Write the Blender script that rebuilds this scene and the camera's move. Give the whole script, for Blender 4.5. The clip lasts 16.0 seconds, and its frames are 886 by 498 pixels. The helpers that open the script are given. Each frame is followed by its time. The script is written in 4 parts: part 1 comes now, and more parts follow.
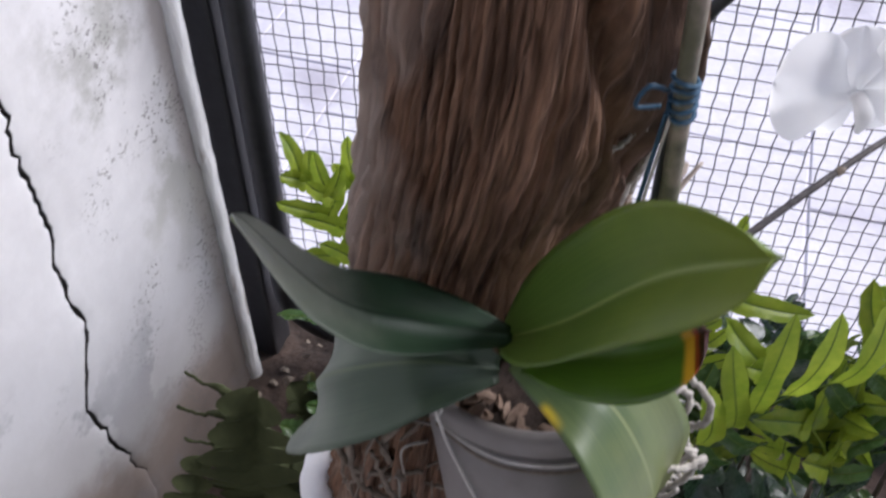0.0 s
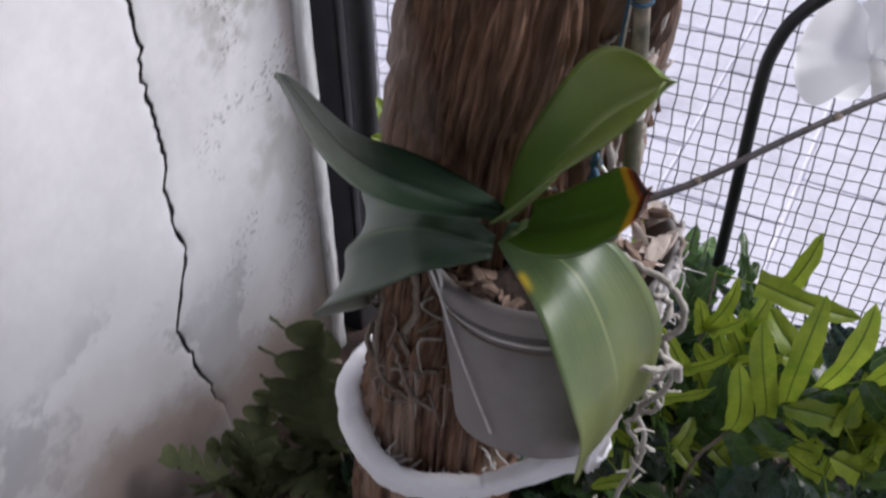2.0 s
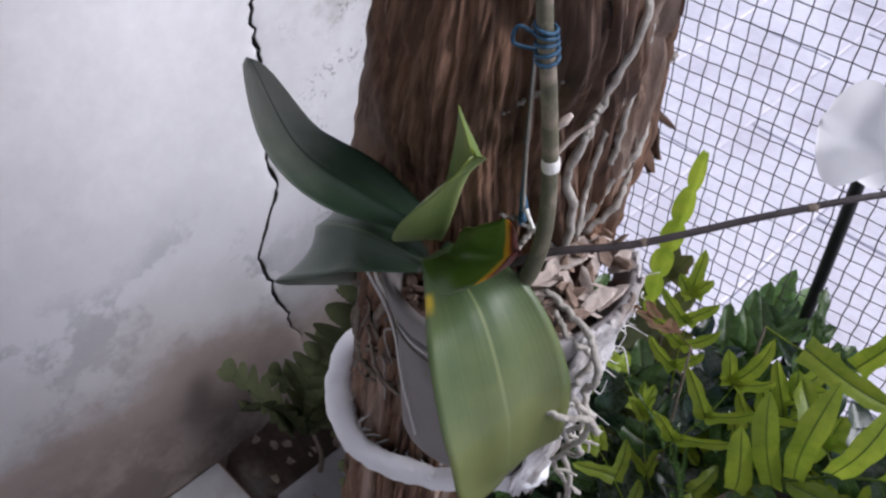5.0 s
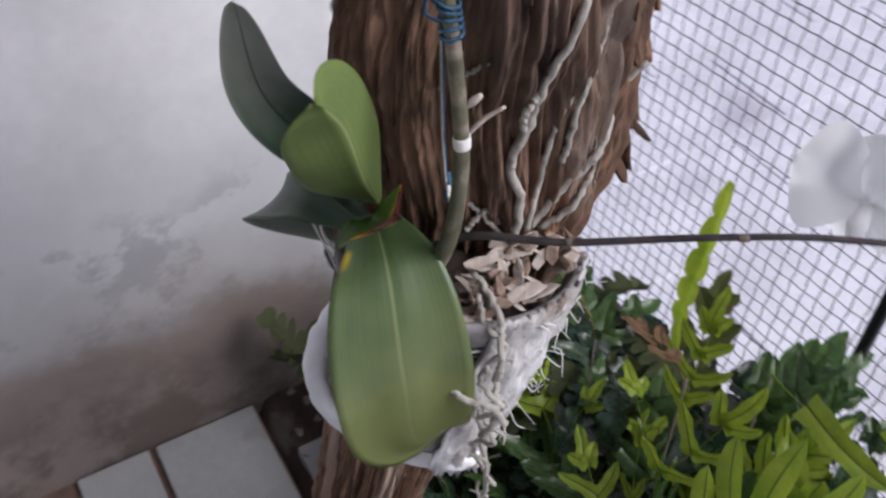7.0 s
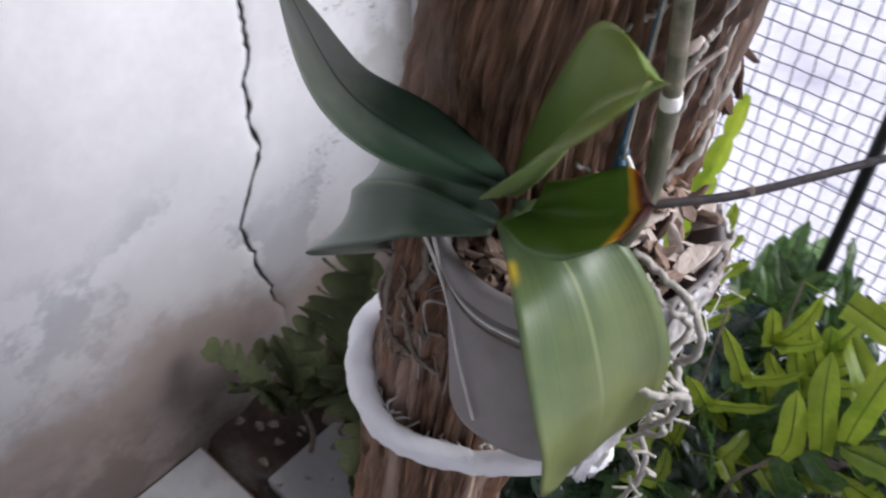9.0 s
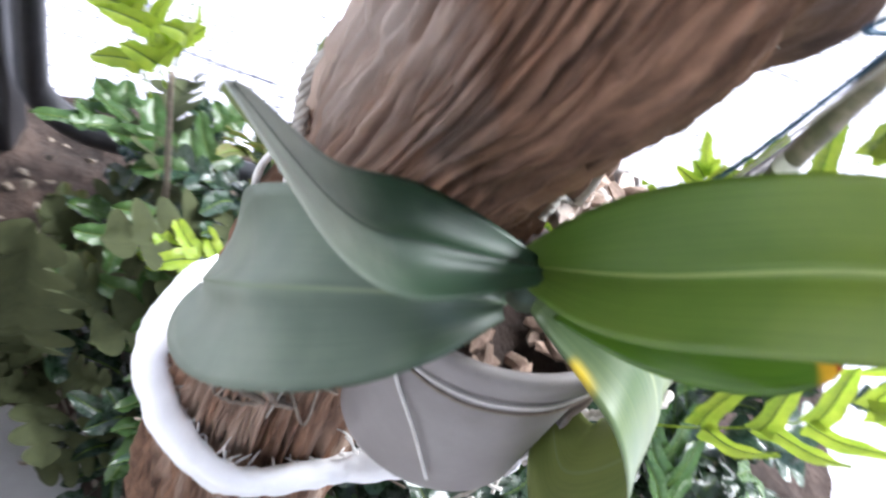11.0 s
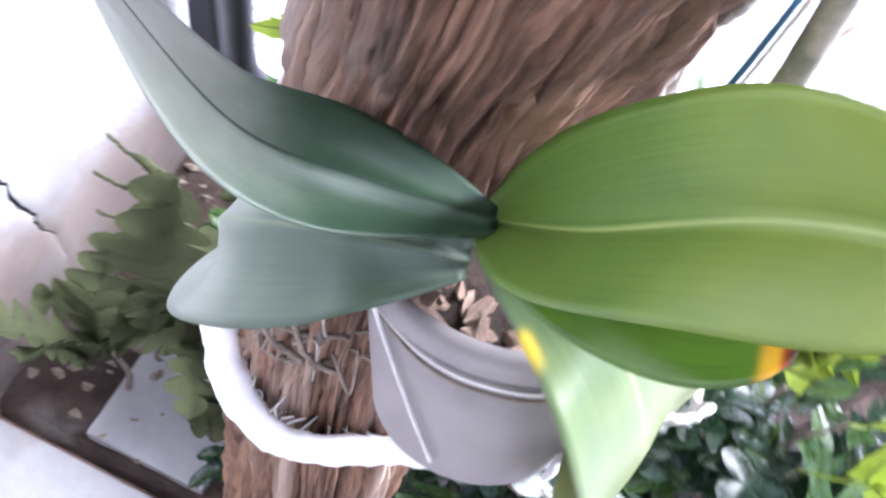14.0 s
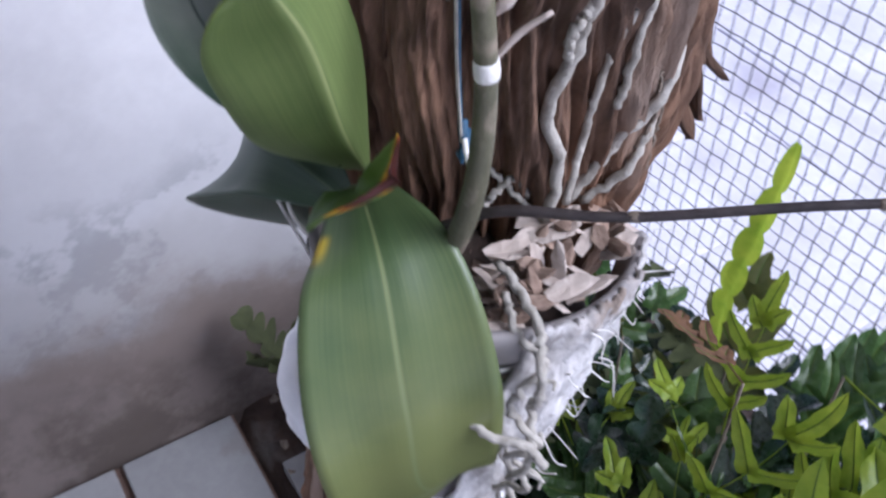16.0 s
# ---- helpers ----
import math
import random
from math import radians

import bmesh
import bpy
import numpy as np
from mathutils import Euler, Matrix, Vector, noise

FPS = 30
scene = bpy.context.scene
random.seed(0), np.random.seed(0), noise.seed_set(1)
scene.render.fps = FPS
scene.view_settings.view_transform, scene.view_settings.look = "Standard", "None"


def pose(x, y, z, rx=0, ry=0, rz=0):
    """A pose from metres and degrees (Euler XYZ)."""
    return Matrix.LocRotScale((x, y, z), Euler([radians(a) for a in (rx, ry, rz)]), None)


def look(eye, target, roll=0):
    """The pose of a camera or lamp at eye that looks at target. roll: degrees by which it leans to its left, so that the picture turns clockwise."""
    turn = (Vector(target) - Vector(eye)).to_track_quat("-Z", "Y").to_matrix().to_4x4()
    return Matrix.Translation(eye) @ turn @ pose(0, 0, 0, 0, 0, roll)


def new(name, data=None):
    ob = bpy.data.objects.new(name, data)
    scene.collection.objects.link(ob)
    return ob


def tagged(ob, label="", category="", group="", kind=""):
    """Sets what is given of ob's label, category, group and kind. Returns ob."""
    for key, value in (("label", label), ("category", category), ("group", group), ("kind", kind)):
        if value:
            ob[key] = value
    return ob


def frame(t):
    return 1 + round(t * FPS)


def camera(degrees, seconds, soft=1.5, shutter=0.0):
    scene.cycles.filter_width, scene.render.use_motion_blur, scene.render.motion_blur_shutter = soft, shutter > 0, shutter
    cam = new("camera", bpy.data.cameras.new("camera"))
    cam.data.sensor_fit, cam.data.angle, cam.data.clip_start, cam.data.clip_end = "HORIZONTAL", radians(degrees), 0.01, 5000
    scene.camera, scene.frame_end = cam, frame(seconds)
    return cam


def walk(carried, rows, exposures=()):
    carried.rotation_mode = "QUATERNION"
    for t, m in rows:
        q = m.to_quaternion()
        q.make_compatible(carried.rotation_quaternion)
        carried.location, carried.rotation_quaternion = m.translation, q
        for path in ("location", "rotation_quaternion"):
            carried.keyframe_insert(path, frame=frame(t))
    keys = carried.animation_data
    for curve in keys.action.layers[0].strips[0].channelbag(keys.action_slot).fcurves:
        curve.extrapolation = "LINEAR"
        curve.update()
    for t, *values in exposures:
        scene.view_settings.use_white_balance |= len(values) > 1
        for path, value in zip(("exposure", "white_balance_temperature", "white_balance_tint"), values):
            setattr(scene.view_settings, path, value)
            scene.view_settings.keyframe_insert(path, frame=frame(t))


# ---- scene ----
cam = camera(51.44, 16.0, soft=2.4, shutter=0.8)
PATH = [
    (0, (0.0601, -0.3115, 1.3016), (-0.1475, 0.3591, 0.5894), 0.39),
    (0.5, (0.0756, -0.3337, 1.2866), (-0.1583, 0.338, 0.5836), -1.13),
    (1, (0.105, -0.3665, 1.2936), (-0.1594, 0.3306, 0.6271), -2.37),
    (1.5, (0.1388, -0.4013, 1.2902), (-0.1703, 0.2897, 0.6368), -2.02),
    (2, (0.1748, -0.3982, 1.2805), (-0.1765, 0.2533, 0.6081), -0.22),
    (2.5, (0.1899, -0.3611, 1.2813), (-0.1457, 0.2547, 0.5684), 2.62),
    (3, (0.1917, -0.3536, 1.2886), (-0.1238, 0.2297, 0.5402), 7.30),
    (3.5, (0.2154, -0.3368, 1.2934), (-0.1125, 0.2232, 0.5326), 6.87),
    (4, (0.2554, -0.3021, 1.3182), (-0.1539, 0.2426, 0.5863), 4.88),
    (6.5, (0.3539, -0.2696, 1.3181), (-0.1935, 0.184, 0.6148), 0.86),
    (7, (0.3987, -0.1948, 1.316), (-0.1943, 0.1821, 0.6045), 2.63),
    (7.5, (0.4329, -0.1693, 1.3272), (-0.2113, 0.1212, 0.6197), 2.06),
    (8, (0.3825, -0.1959, 1.2745), (-0.2136, 0.1426, 0.5463), 3.86),
    (8.5, (0.2602, -0.2588, 1.2247), (-0.254, 0.1945, 0.4966), 1.06),
    (9, (0.2055, -0.2956, 1.2554), (-0.2297, 0.223, 0.5195), 2.46),
    (9.5, (0.1036, -0.3129, 1.2484), (-0.2162, 0.2736, 0.5043), 2.91),
    (10, (0.0065, -0.3022, 1.2421), (-0.1781, 0.3055, 0.4696), 5.55),
    (10.2, (-0.0094, -0.2974, 1.2342), (-0.1207, 0.3181, 0.454), 12.78),
    (12.3, (-0.225, -0.1049, 1.1789), (0.1507, 0.2784, 0.3351), 44.98),
    (12.5, (-0.2181, -0.1042, 1.169), (0.1647, 0.2664, 0.3227), 46.34),
    (12.8, (-0.1901, -0.112, 1.1741), (0.1628, 0.2914, 0.3299), 42.49),
    (13, (-0.1577, -0.1188, 1.1808), (0.1429, 0.3171, 0.3325), 37.31),
    (13.2, (-0.1189, -0.1345, 1.188), (0.117, 0.3163, 0.327), 35.17),
    (13.5, (-0.0648, -0.1633, 1.1881), (0.029, 0.3184, 0.3168), 25.30),
    (14, (0.0234, -0.1904, 1.1954), (-0.0782, 0.3274, 0.3459), 15.49),
    (14.5, (0.0758, -0.1868, 1.2), (-0.1587, 0.3315, 0.3775), 10.12),
    (15, (0.1245, -0.1912, 1.1996), (-0.2112, 0.3228, 0.4102), 4.57),
    (15.5, (0.222, -0.1616, 1.1991), (-0.2697, 0.2799, 0.4485), 0.05),
    (16, (0.2978, -0.1435, 1.1965), (-0.2823, 0.2385, 0.4771), 2.00),
]
EXPOSURE = [(0, -0.02, 5900, 14), (0.5, 0.0, 5900, 14), (1.5, -0.35, 5900, 14), (3, -0.03, 6000, 14), (3.5, 0.08, 6000, 14), (4, -0.02, 5700, 17), (6.5, -0.42, 5900, 14), (7.5, -0.36, 5900, 14), (8.5, 0.03, 5900, 14), (9.5, 0.16, 5800, 12),
            (10.2, 0.8, 5800, 12), (12.3, 2.1, 5450, 2), (13.2, 2.2, 5550, 6), (14, 2.15, 5450, 18), (14.5, 1.55, 5450, 15), (15, 0.85, 5500, 14), (15.5, 0.29, 5450, 13), (16, 0.02, 5350, 17)]
walk(cam, [(t, look(eye, target, roll)) for t, eye, target, roll in PATH], EXPOSURE)

# ---- light: a bright overcast day ----
world = bpy.data.worlds.new("sky")
scene.world = world
world.use_nodes = True
wn = world.node_tree.nodes
sky = wn.new("ShaderNodeTexSky")
sky.sky_type = "NISHITA"
sky.sun_disc = False
sky.sun_elevation, sky.sun_rotation = radians(45), radians(47)
sky.dust_density, sky.air_density, sky.ozone_density = 4.0, 1.0, 1.0
world.node_tree.links.new(sky.outputs[0], wn["Background"].inputs[0])
wn["Background"].inputs[1].default_value = 0.11
sun = new("sun", bpy.data.lights.new("sun", "SUN"))
sun.data.energy, sun.data.angle, sun.data.color = 3.9, radians(35), (1.0, 0.97, 0.93)
sun.matrix_world = look((2.6, 2.4, 3.0), (0, 0.3, 0))

# ---- materials ----
def material(name, dark, light, scale=8.0, rough=0.6, bump=0.15, fine=60.0, stretch=(1, 1, 1), metal=0.0, translucent=0.0,
             spots=None, spot_scale=3.0, spot_along=False, spot_at=0.6, vary=0.0, spec=0.5, coords="Object", depth=0.01):
    """Two tones mixed by noise at two scales, with relief; spots: a third tone in patches; translucent: light let through."""
    m = bpy.data.materials.new(name)
    m.use_nodes = True
    n, link = m.node_tree.nodes, m.node_tree.links.new
    b, out = n["Principled BSDF"], n["Material Output"]
    tc, mp = n.new("ShaderNodeTexCoord"), n.new("ShaderNodeMapping")
    link(tc.outputs[coords], mp.inputs[0])
    mp.inputs["Scale"].default_value = stretch
    big, small = n.new("ShaderNodeTexNoise"), n.new("ShaderNodeTexNoise")
    for node, s, d in ((big, scale, 6), (small, fine, 8)):
        link(mp.outputs[0], node.inputs["Vector"])
        node.inputs["Scale"].default_value, node.inputs["Detail"].default_value = s, d
        node.inputs["Roughness"].default_value = 0.62
    both = n.new("ShaderNodeMath")
    both.operation = "MULTIPLY_ADD"
    link(small.outputs[0], both.inputs[0])
    both.inputs[1].default_value = 0.45
    link(big.outputs[0], both.inputs[2])
    ramp = n.new("ShaderNodeValToRGB")
    ramp.color_ramp.elements[0].position, ramp.color_ramp.elements[1].position = 0.5, 0.95
    ramp.color_ramp.elements[0].color, ramp.color_ramp.elements[1].color = (*dark, 1), (*light, 1)
    link(both.outputs[0], ramp.inputs[0])
    colour = ramp.outputs[0]
    if spots:
        sn, sr, mix = n.new("ShaderNodeTexNoise"), n.new("ShaderNodeValToRGB"), n.new("ShaderNodeMixRGB")
        link(mp.outputs[0] if spot_along else tc.outputs[coords], sn.inputs["Vector"])
        sn.inputs["Scale"].default_value, sn.inputs["Detail"].default_value = spot_scale, 7
        sr.color_ramp.elements[0].position, sr.color_ramp.elements[1].position = spot_at, spot_at + 0.12
        link(sn.outputs[0], sr.inputs[0])
        link(sr.outputs[0], mix.inputs[0])
        link(colour, mix.inputs[1])
        mix.inputs[2].default_value = (*spots, 1)
        colour = mix.outputs[0]
    if vary:
        info, hsv, rng = n.new("ShaderNodeObjectInfo"), n.new("ShaderNodeHueSaturation"), n.new("ShaderNodeMapRange")
        link(info.outputs["Random"], rng.inputs[0])
        rng.inputs[3].default_value, rng.inputs[4].default_value = 1 - vary, 1 + vary
        link(rng.outputs[0], hsv.inputs["Value"])
        link(colour, hsv.inputs["Color"])
        colour = hsv.outputs[0]
    link(colour, b.inputs["Base Color"])
    b.inputs["Metallic"].default_value = metal
    b.inputs["Specular IOR Level"].default_value = spec
    rr = n.new("ShaderNodeMapRange")
    link(small.outputs[0], rr.inputs[0])
    rr.inputs[3].default_value, rr.inputs[4].default_value = max(rough - 0.12, 0.02), min(rough + 0.12, 1)
    link(rr.outputs[0], b.inputs["Roughness"])
    bp = n.new("ShaderNodeBump")
    bp.inputs["Strength"].default_value, bp.inputs["Distance"].default_value = bump, depth
    link(both.outputs[0], bp.inputs["Height"])
    link(bp.outputs[0], b.inputs["Normal"])
    if translucent:
        tr, mx = n.new("ShaderNodeBsdfTranslucent"), n.new("ShaderNodeMixShader")
        link(colour, tr.inputs[0])
        mx.inputs[0].default_value = translucent
        link(b.outputs[0], mx.inputs[1])
        link(tr.outputs[0], mx.inputs[2])
        link(mx.outputs[0], out.inputs[0])
    return m


def leaf_material(name, base, edge, rib, tip=None, patch=None, rough=0.32, translucent=0.2, coat=0.0, spec=0.5, far=None, far_at=(0.25, 0.65)):
    """A strap leaf: colour by its own map (u across from -1 to 1, v from base to tip), a pale or dark rib, faint long veins,
    and, where wanted, a scorched tip or a yellow patch at the base."""
    m = bpy.data.materials.new(name)
    m.use_nodes = True
    n, link = m.node_tree.nodes, m.node_tree.links.new
    b, out = n["Principled BSDF"], n["Material Output"]
    uv, sep = n.new("ShaderNodeUVMap"), n.new("ShaderNodeSeparateXYZ")
    link(uv.outputs[0], sep.inputs[0])
    tc = n.new("ShaderNodeTexCoord")
    noise_a, noise_b = n.new("ShaderNodeTexNoise"), n.new("ShaderNodeTexNoise")
    link(tc.outputs["Object"], noise_a.inputs["Vector"])
    noise_a.inputs["Scale"].default_value, noise_a.inputs["Detail"].default_value = 16, 5
    mp = n.new("ShaderNodeMapping")
    mp.inputs["Scale"].default_value = (26, 1.2, 1)
    link(uv.outputs[0], mp.inputs[0])
    link(mp.outputs[0], noise_b.inputs["Vector"])
    noise_b.inputs["Scale"].default_value, noise_b.inputs["Detail"].default_value = 2, 4

    def mix(fac, a, c):
        node = n.new("ShaderNodeMixRGB")
        link(fac, node.inputs[0])
        for sock, v in ((node.inputs[1], a), (node.inputs[2], c)):
            if isinstance(v, tuple):
                sock.default_value = (*v, 1)
            else:
                link(v, sock)
        return node.outputs[0]

    def ramp(value, lo, hi):
        node = n.new("ShaderNodeMapRange")
        node.interpolation_type = "SMOOTHSTEP"
        link(value, node.inputs[0])
        node.inputs[1].default_value, node.inputs[2].default_value = lo, hi
        return node.outputs[0]

    def math_(op, a, c):
        node = n.new("ShaderNodeMath")
        node.operation = op
        for sock, v in zip(node.inputs, (a, c)):
            if isinstance(v, (int, float)):
                sock.default_value = v
            else:
                link(v, sock)
        return node.outputs[0]

    u_abs = math_("ABSOLUTE", math_("SUBTRACT", math_("MULTIPLY", sep.outputs[0], 2.0), 1.0), 0)
    tone = math_("ADD", math_("MULTIPLY", noise_a.outputs[0], 0.6), math_("MULTIPLY", noise_b.outputs[0], 0.4))
    colour = mix(ramp(tone, 0.35, 0.68), base, edge)
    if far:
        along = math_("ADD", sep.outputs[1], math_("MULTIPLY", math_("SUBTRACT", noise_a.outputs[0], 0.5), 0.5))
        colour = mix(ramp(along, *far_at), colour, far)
    colour = mix(ramp(u_abs, 0.05, 0.0), colour, rib)
    if patch:
        wob = math_("ADD", sep.outputs[1], math_("MULTIPLY", noise_a.outputs[0], 0.12))
        lo, hi = ramp(wob, 0.15, 0.19), ramp(wob, 0.27, 0.21)
        side = ramp(math_("ADD", sep.outputs[0], math_("MULTIPLY", noise_a.outputs[0], 0.1)), 0.20, 0.08)
        colour = mix(math_("MULTIPLY", math_("MULTIPLY", lo, hi), side), colour, patch)
    if tip:
        wob = math_("ADD", math_("ADD", sep.outputs[1], math_("MULTIPLY", noise_a.outputs[0], 0.14)), math_("MULTIPLY", sep.outputs[0], -0.06))
        colour = mix(ramp(wob, 0.855, 0.90), colour, (0.62, 0.36, 0.02))
        colour = mix(ramp(wob, 0.93, 0.96), colour, (0.30, 0.05, 0.012))
        colour = mix(ramp(wob, 0.965, 0.99), colour, tip)
    link(colour, b.inputs["Base Color"])
    b.inputs["Roughness"].default_value = rough
    b.inputs["Specular IOR Level"].default_value = spec
    b.inputs["Coat Weight"].default_value, b.inputs["Coat Roughness"].default_value = coat, 0.3
    bp = n.new("ShaderNodeBump")
    bp.inputs["Strength"].default_value, bp.inputs["Distance"].default_value = 0.12, 0.002
    link(tone, bp.inputs["Height"])
    link(bp.outputs[0], b.inputs["Normal"])
    tr, mx = n.new("ShaderNodeBsdfTranslucent"), n.new("ShaderNodeMixShader")
    link(colour, tr.inputs[0])
    mx.inputs[0].default_value = translucent
    link(b.outputs[0], mx.inputs[1])
    link(tr.outputs[0], mx.inputs[2])
    link(mx.outputs[0], out.inputs[0])
    return m


plaster = material("plaster", (0.62, 0.61, 0.62), (0.80, 0.79, 0.80), 3.0, 0.75, 0.25, 40, depth=0.004)
light_blocker_grey = material("light_blocker_grey", (0.42, 0.42, 0.42), (0.54, 0.54, 0.54), 3.0, 0.85, 0.2, 40)
crack_dark = material("crack_inside", (0.02, 0.018, 0.016), (0.06, 0.055, 0.05), 30, 0.9)
trim_paint = material("trim_paint", (0.74, 0.73, 0.72), (0.95, 0.95, 0.96), 30, 0.28, 0.6, 70, stretch=(1, 1, 0.14), spots=(0.20, 0.145, 0.11), spot_scale=55, spot_along=True, spot_at=0.58)
black_paint = material("black_paint", (0.012, 0.012, 0.014), (0.03, 0.03, 0.034), 10, 0.45, 0.15, 80, spots=(0.10, 0.085, 0.07), spot_scale=6, spot_at=0.68)
wire_metal = material("wire_metal", (0.065, 0.060, 0.062), (0.16, 0.15, 0.155), 30, 0.5, 0.2, 90, metal=0.6)
concrete_out = material("concrete_outside", (0.60, 0.575, 0.63), (0.80, 0.78, 0.84), 5, 0.85, 0.5, 45, spots=(0.48, 0.45, 0.51), spot_scale=2.2, spot_at=0.58, depth=0.01)
tile_grey = material("tile_grey", (0.28, 0.28, 0.28), (0.38, 0.38, 0.38), 4, 0.45, 0.15, 60, vary=0.12, spots=(0.22, 0.19, 0.16), spot_scale=5, spot_at=0.62)
mortar = material("grout", (0.10, 0.06, 0.045), (0.20, 0.13, 0.10), 12, 0.9, 0.4, 80)
soil = material("soil", (0.02, 0.0135, 0.0105), (0.085, 0.055, 0.042), 9, 0.95, 0.8, 70, spots=(0.17, 0.155, 0.14), spot_scale=5, spot_at=0.6, depth=0.02)
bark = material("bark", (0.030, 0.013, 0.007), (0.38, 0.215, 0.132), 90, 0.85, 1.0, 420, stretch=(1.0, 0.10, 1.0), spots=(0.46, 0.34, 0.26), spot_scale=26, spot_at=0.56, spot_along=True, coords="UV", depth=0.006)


def shaded_worn_side(mat, tone, x0, x1, blend="MULTIPLY", amount=0.75, above=-1.0):
    """Painted shade and old weathering over one side of the trunk, between two distances across it, with a broken edge.
    """
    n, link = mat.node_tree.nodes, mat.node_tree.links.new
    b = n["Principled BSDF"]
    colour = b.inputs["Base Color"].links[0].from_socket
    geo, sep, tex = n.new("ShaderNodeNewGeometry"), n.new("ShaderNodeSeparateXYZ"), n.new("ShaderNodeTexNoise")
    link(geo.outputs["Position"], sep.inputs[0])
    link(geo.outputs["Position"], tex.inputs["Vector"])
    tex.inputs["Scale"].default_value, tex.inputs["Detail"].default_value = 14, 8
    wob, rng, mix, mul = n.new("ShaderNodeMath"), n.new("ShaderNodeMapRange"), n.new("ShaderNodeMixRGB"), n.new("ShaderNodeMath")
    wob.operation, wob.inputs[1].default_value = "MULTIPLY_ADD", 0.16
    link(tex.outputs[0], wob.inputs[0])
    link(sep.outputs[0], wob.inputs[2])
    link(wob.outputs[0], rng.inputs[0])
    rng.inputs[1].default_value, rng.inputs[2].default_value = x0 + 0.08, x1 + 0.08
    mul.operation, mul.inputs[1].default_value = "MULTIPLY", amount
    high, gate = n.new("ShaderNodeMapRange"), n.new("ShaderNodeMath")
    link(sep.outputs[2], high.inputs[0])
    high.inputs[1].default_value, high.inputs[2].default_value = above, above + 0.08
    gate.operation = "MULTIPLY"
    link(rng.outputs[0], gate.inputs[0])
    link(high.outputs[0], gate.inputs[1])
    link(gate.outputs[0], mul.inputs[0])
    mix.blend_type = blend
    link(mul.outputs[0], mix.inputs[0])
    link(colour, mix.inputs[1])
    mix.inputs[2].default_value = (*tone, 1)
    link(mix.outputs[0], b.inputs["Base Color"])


# right side darkened: the shade it stands in is painted into the bark
shaded_worn_side(bark, (0.34, 0.38, 0.44), 0.02, 0.07)
# left side paler: grey weathering, brightened for the light it catches
shaded_worn_side(bark, (0.50, 0.425, 0.375), -0.045, -0.100, "MIX", 0.75, above=0.86)
# dark and mid leaves: sky sheen painted into the colour towards the tips
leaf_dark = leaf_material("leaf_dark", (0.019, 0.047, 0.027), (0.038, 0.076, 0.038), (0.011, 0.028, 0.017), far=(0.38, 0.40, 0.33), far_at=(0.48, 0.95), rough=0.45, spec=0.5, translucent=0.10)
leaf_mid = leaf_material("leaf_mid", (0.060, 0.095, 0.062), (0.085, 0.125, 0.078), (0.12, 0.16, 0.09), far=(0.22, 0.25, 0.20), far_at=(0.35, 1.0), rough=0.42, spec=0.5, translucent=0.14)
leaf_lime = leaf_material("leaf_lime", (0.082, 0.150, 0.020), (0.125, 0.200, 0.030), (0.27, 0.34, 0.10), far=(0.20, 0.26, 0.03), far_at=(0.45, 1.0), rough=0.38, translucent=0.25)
leaf_burnt = leaf_material("leaf_burnt", (0.06, 0.135, 0.012), (0.10, 0.20, 0.016), (0.09, 0.16, 0.02), tip=(0.05, 0.012, 0.008), rough=0.32, translucent=0.25)
leaf_hang = leaf_material("leaf_hanging", (0.075, 0.118, 0.046), (0.125, 0.165, 0.062), (0.21, 0.25, 0.11), far=(0.19, 0.215, 0.075), patch=(0.62, 0.45, 0.02), rough=0.40, translucent=0.22, coat=0.15)
leaf_olive = leaf_material("leaf_olive", (0.15, 0.215, 0.062), (0.22, 0.285, 0.095), (0.38, 0.43, 0.18), rough=0.42, translucent=0.22)
leaf_under = leaf_material("leaf_underside", (0.20, 0.25, 0.075), (0.27, 0.31, 0.095), (0.28, 0.33, 0.15), rough=0.5, translucent=0.45)
pot_plastic = material("pot_plastic", (0.215, 0.197, 0.192), (0.31, 0.288, 0.282), 9, 0.5, 0.1, 60, spots=(0.13, 0.11, 0.09), spot_scale=9, spot_at=0.6)
foam = material("white_foam", (0.84, 0.84, 0.85), (0.93, 0.93, 0.94), 12, 0.7, 0.3, 90)
fleece = material("white_fleece", (0.36, 0.335, 0.32), (0.74, 0.72, 0.72), 18, 0.85, 0.7, 120, spots=(0.25, 0.20, 0.165), spot_scale=16, spot_at=0.53)
root_skin = material("root_skin", (0.26, 0.235, 0.20), (0.5, 0.47, 0.42), 40, 0.75, 0.4, 160)
root_old = material("old_root_skin", (0.13, 0.10, 0.075), (0.30, 0.25, 0.2), 40, 0.85, 0.4, 160)
string_white = material("white_cord", (0.55, 0.53, 0.5), (0.78, 0.76, 0.73), 60, 0.7, 0.2, 200)
string_blue = material("blue_cord", (0.012, 0.045, 0.09), (0.03, 0.10, 0.18), 60, 0.6, 0.3, 200)
spike_skin = material("flower_spike_skin", (0.026, 0.020, 0.020), (0.065, 0.052, 0.050), 40, 0.5, 0.2, 160)
cane_skin = material("cane_skin", (0.060, 0.058, 0.034), (0.15, 0.14, 0.085), 24, 0.5, 0.3, 120, spots=(0.27, 0.22, 0.17), spot_scale=38, spot_at=0.54)
petal = material("petal", (0.90, 0.91, 0.92), (0.95, 0.95, 0.95), 20, 0.5, 0.1, 120, translucent=0.6)
chip = material("bark_chip", (0.11, 0.065, 0.045), (0.42, 0.31, 0.24), 22, 0.85, 0.5, 120, vary=0.35)
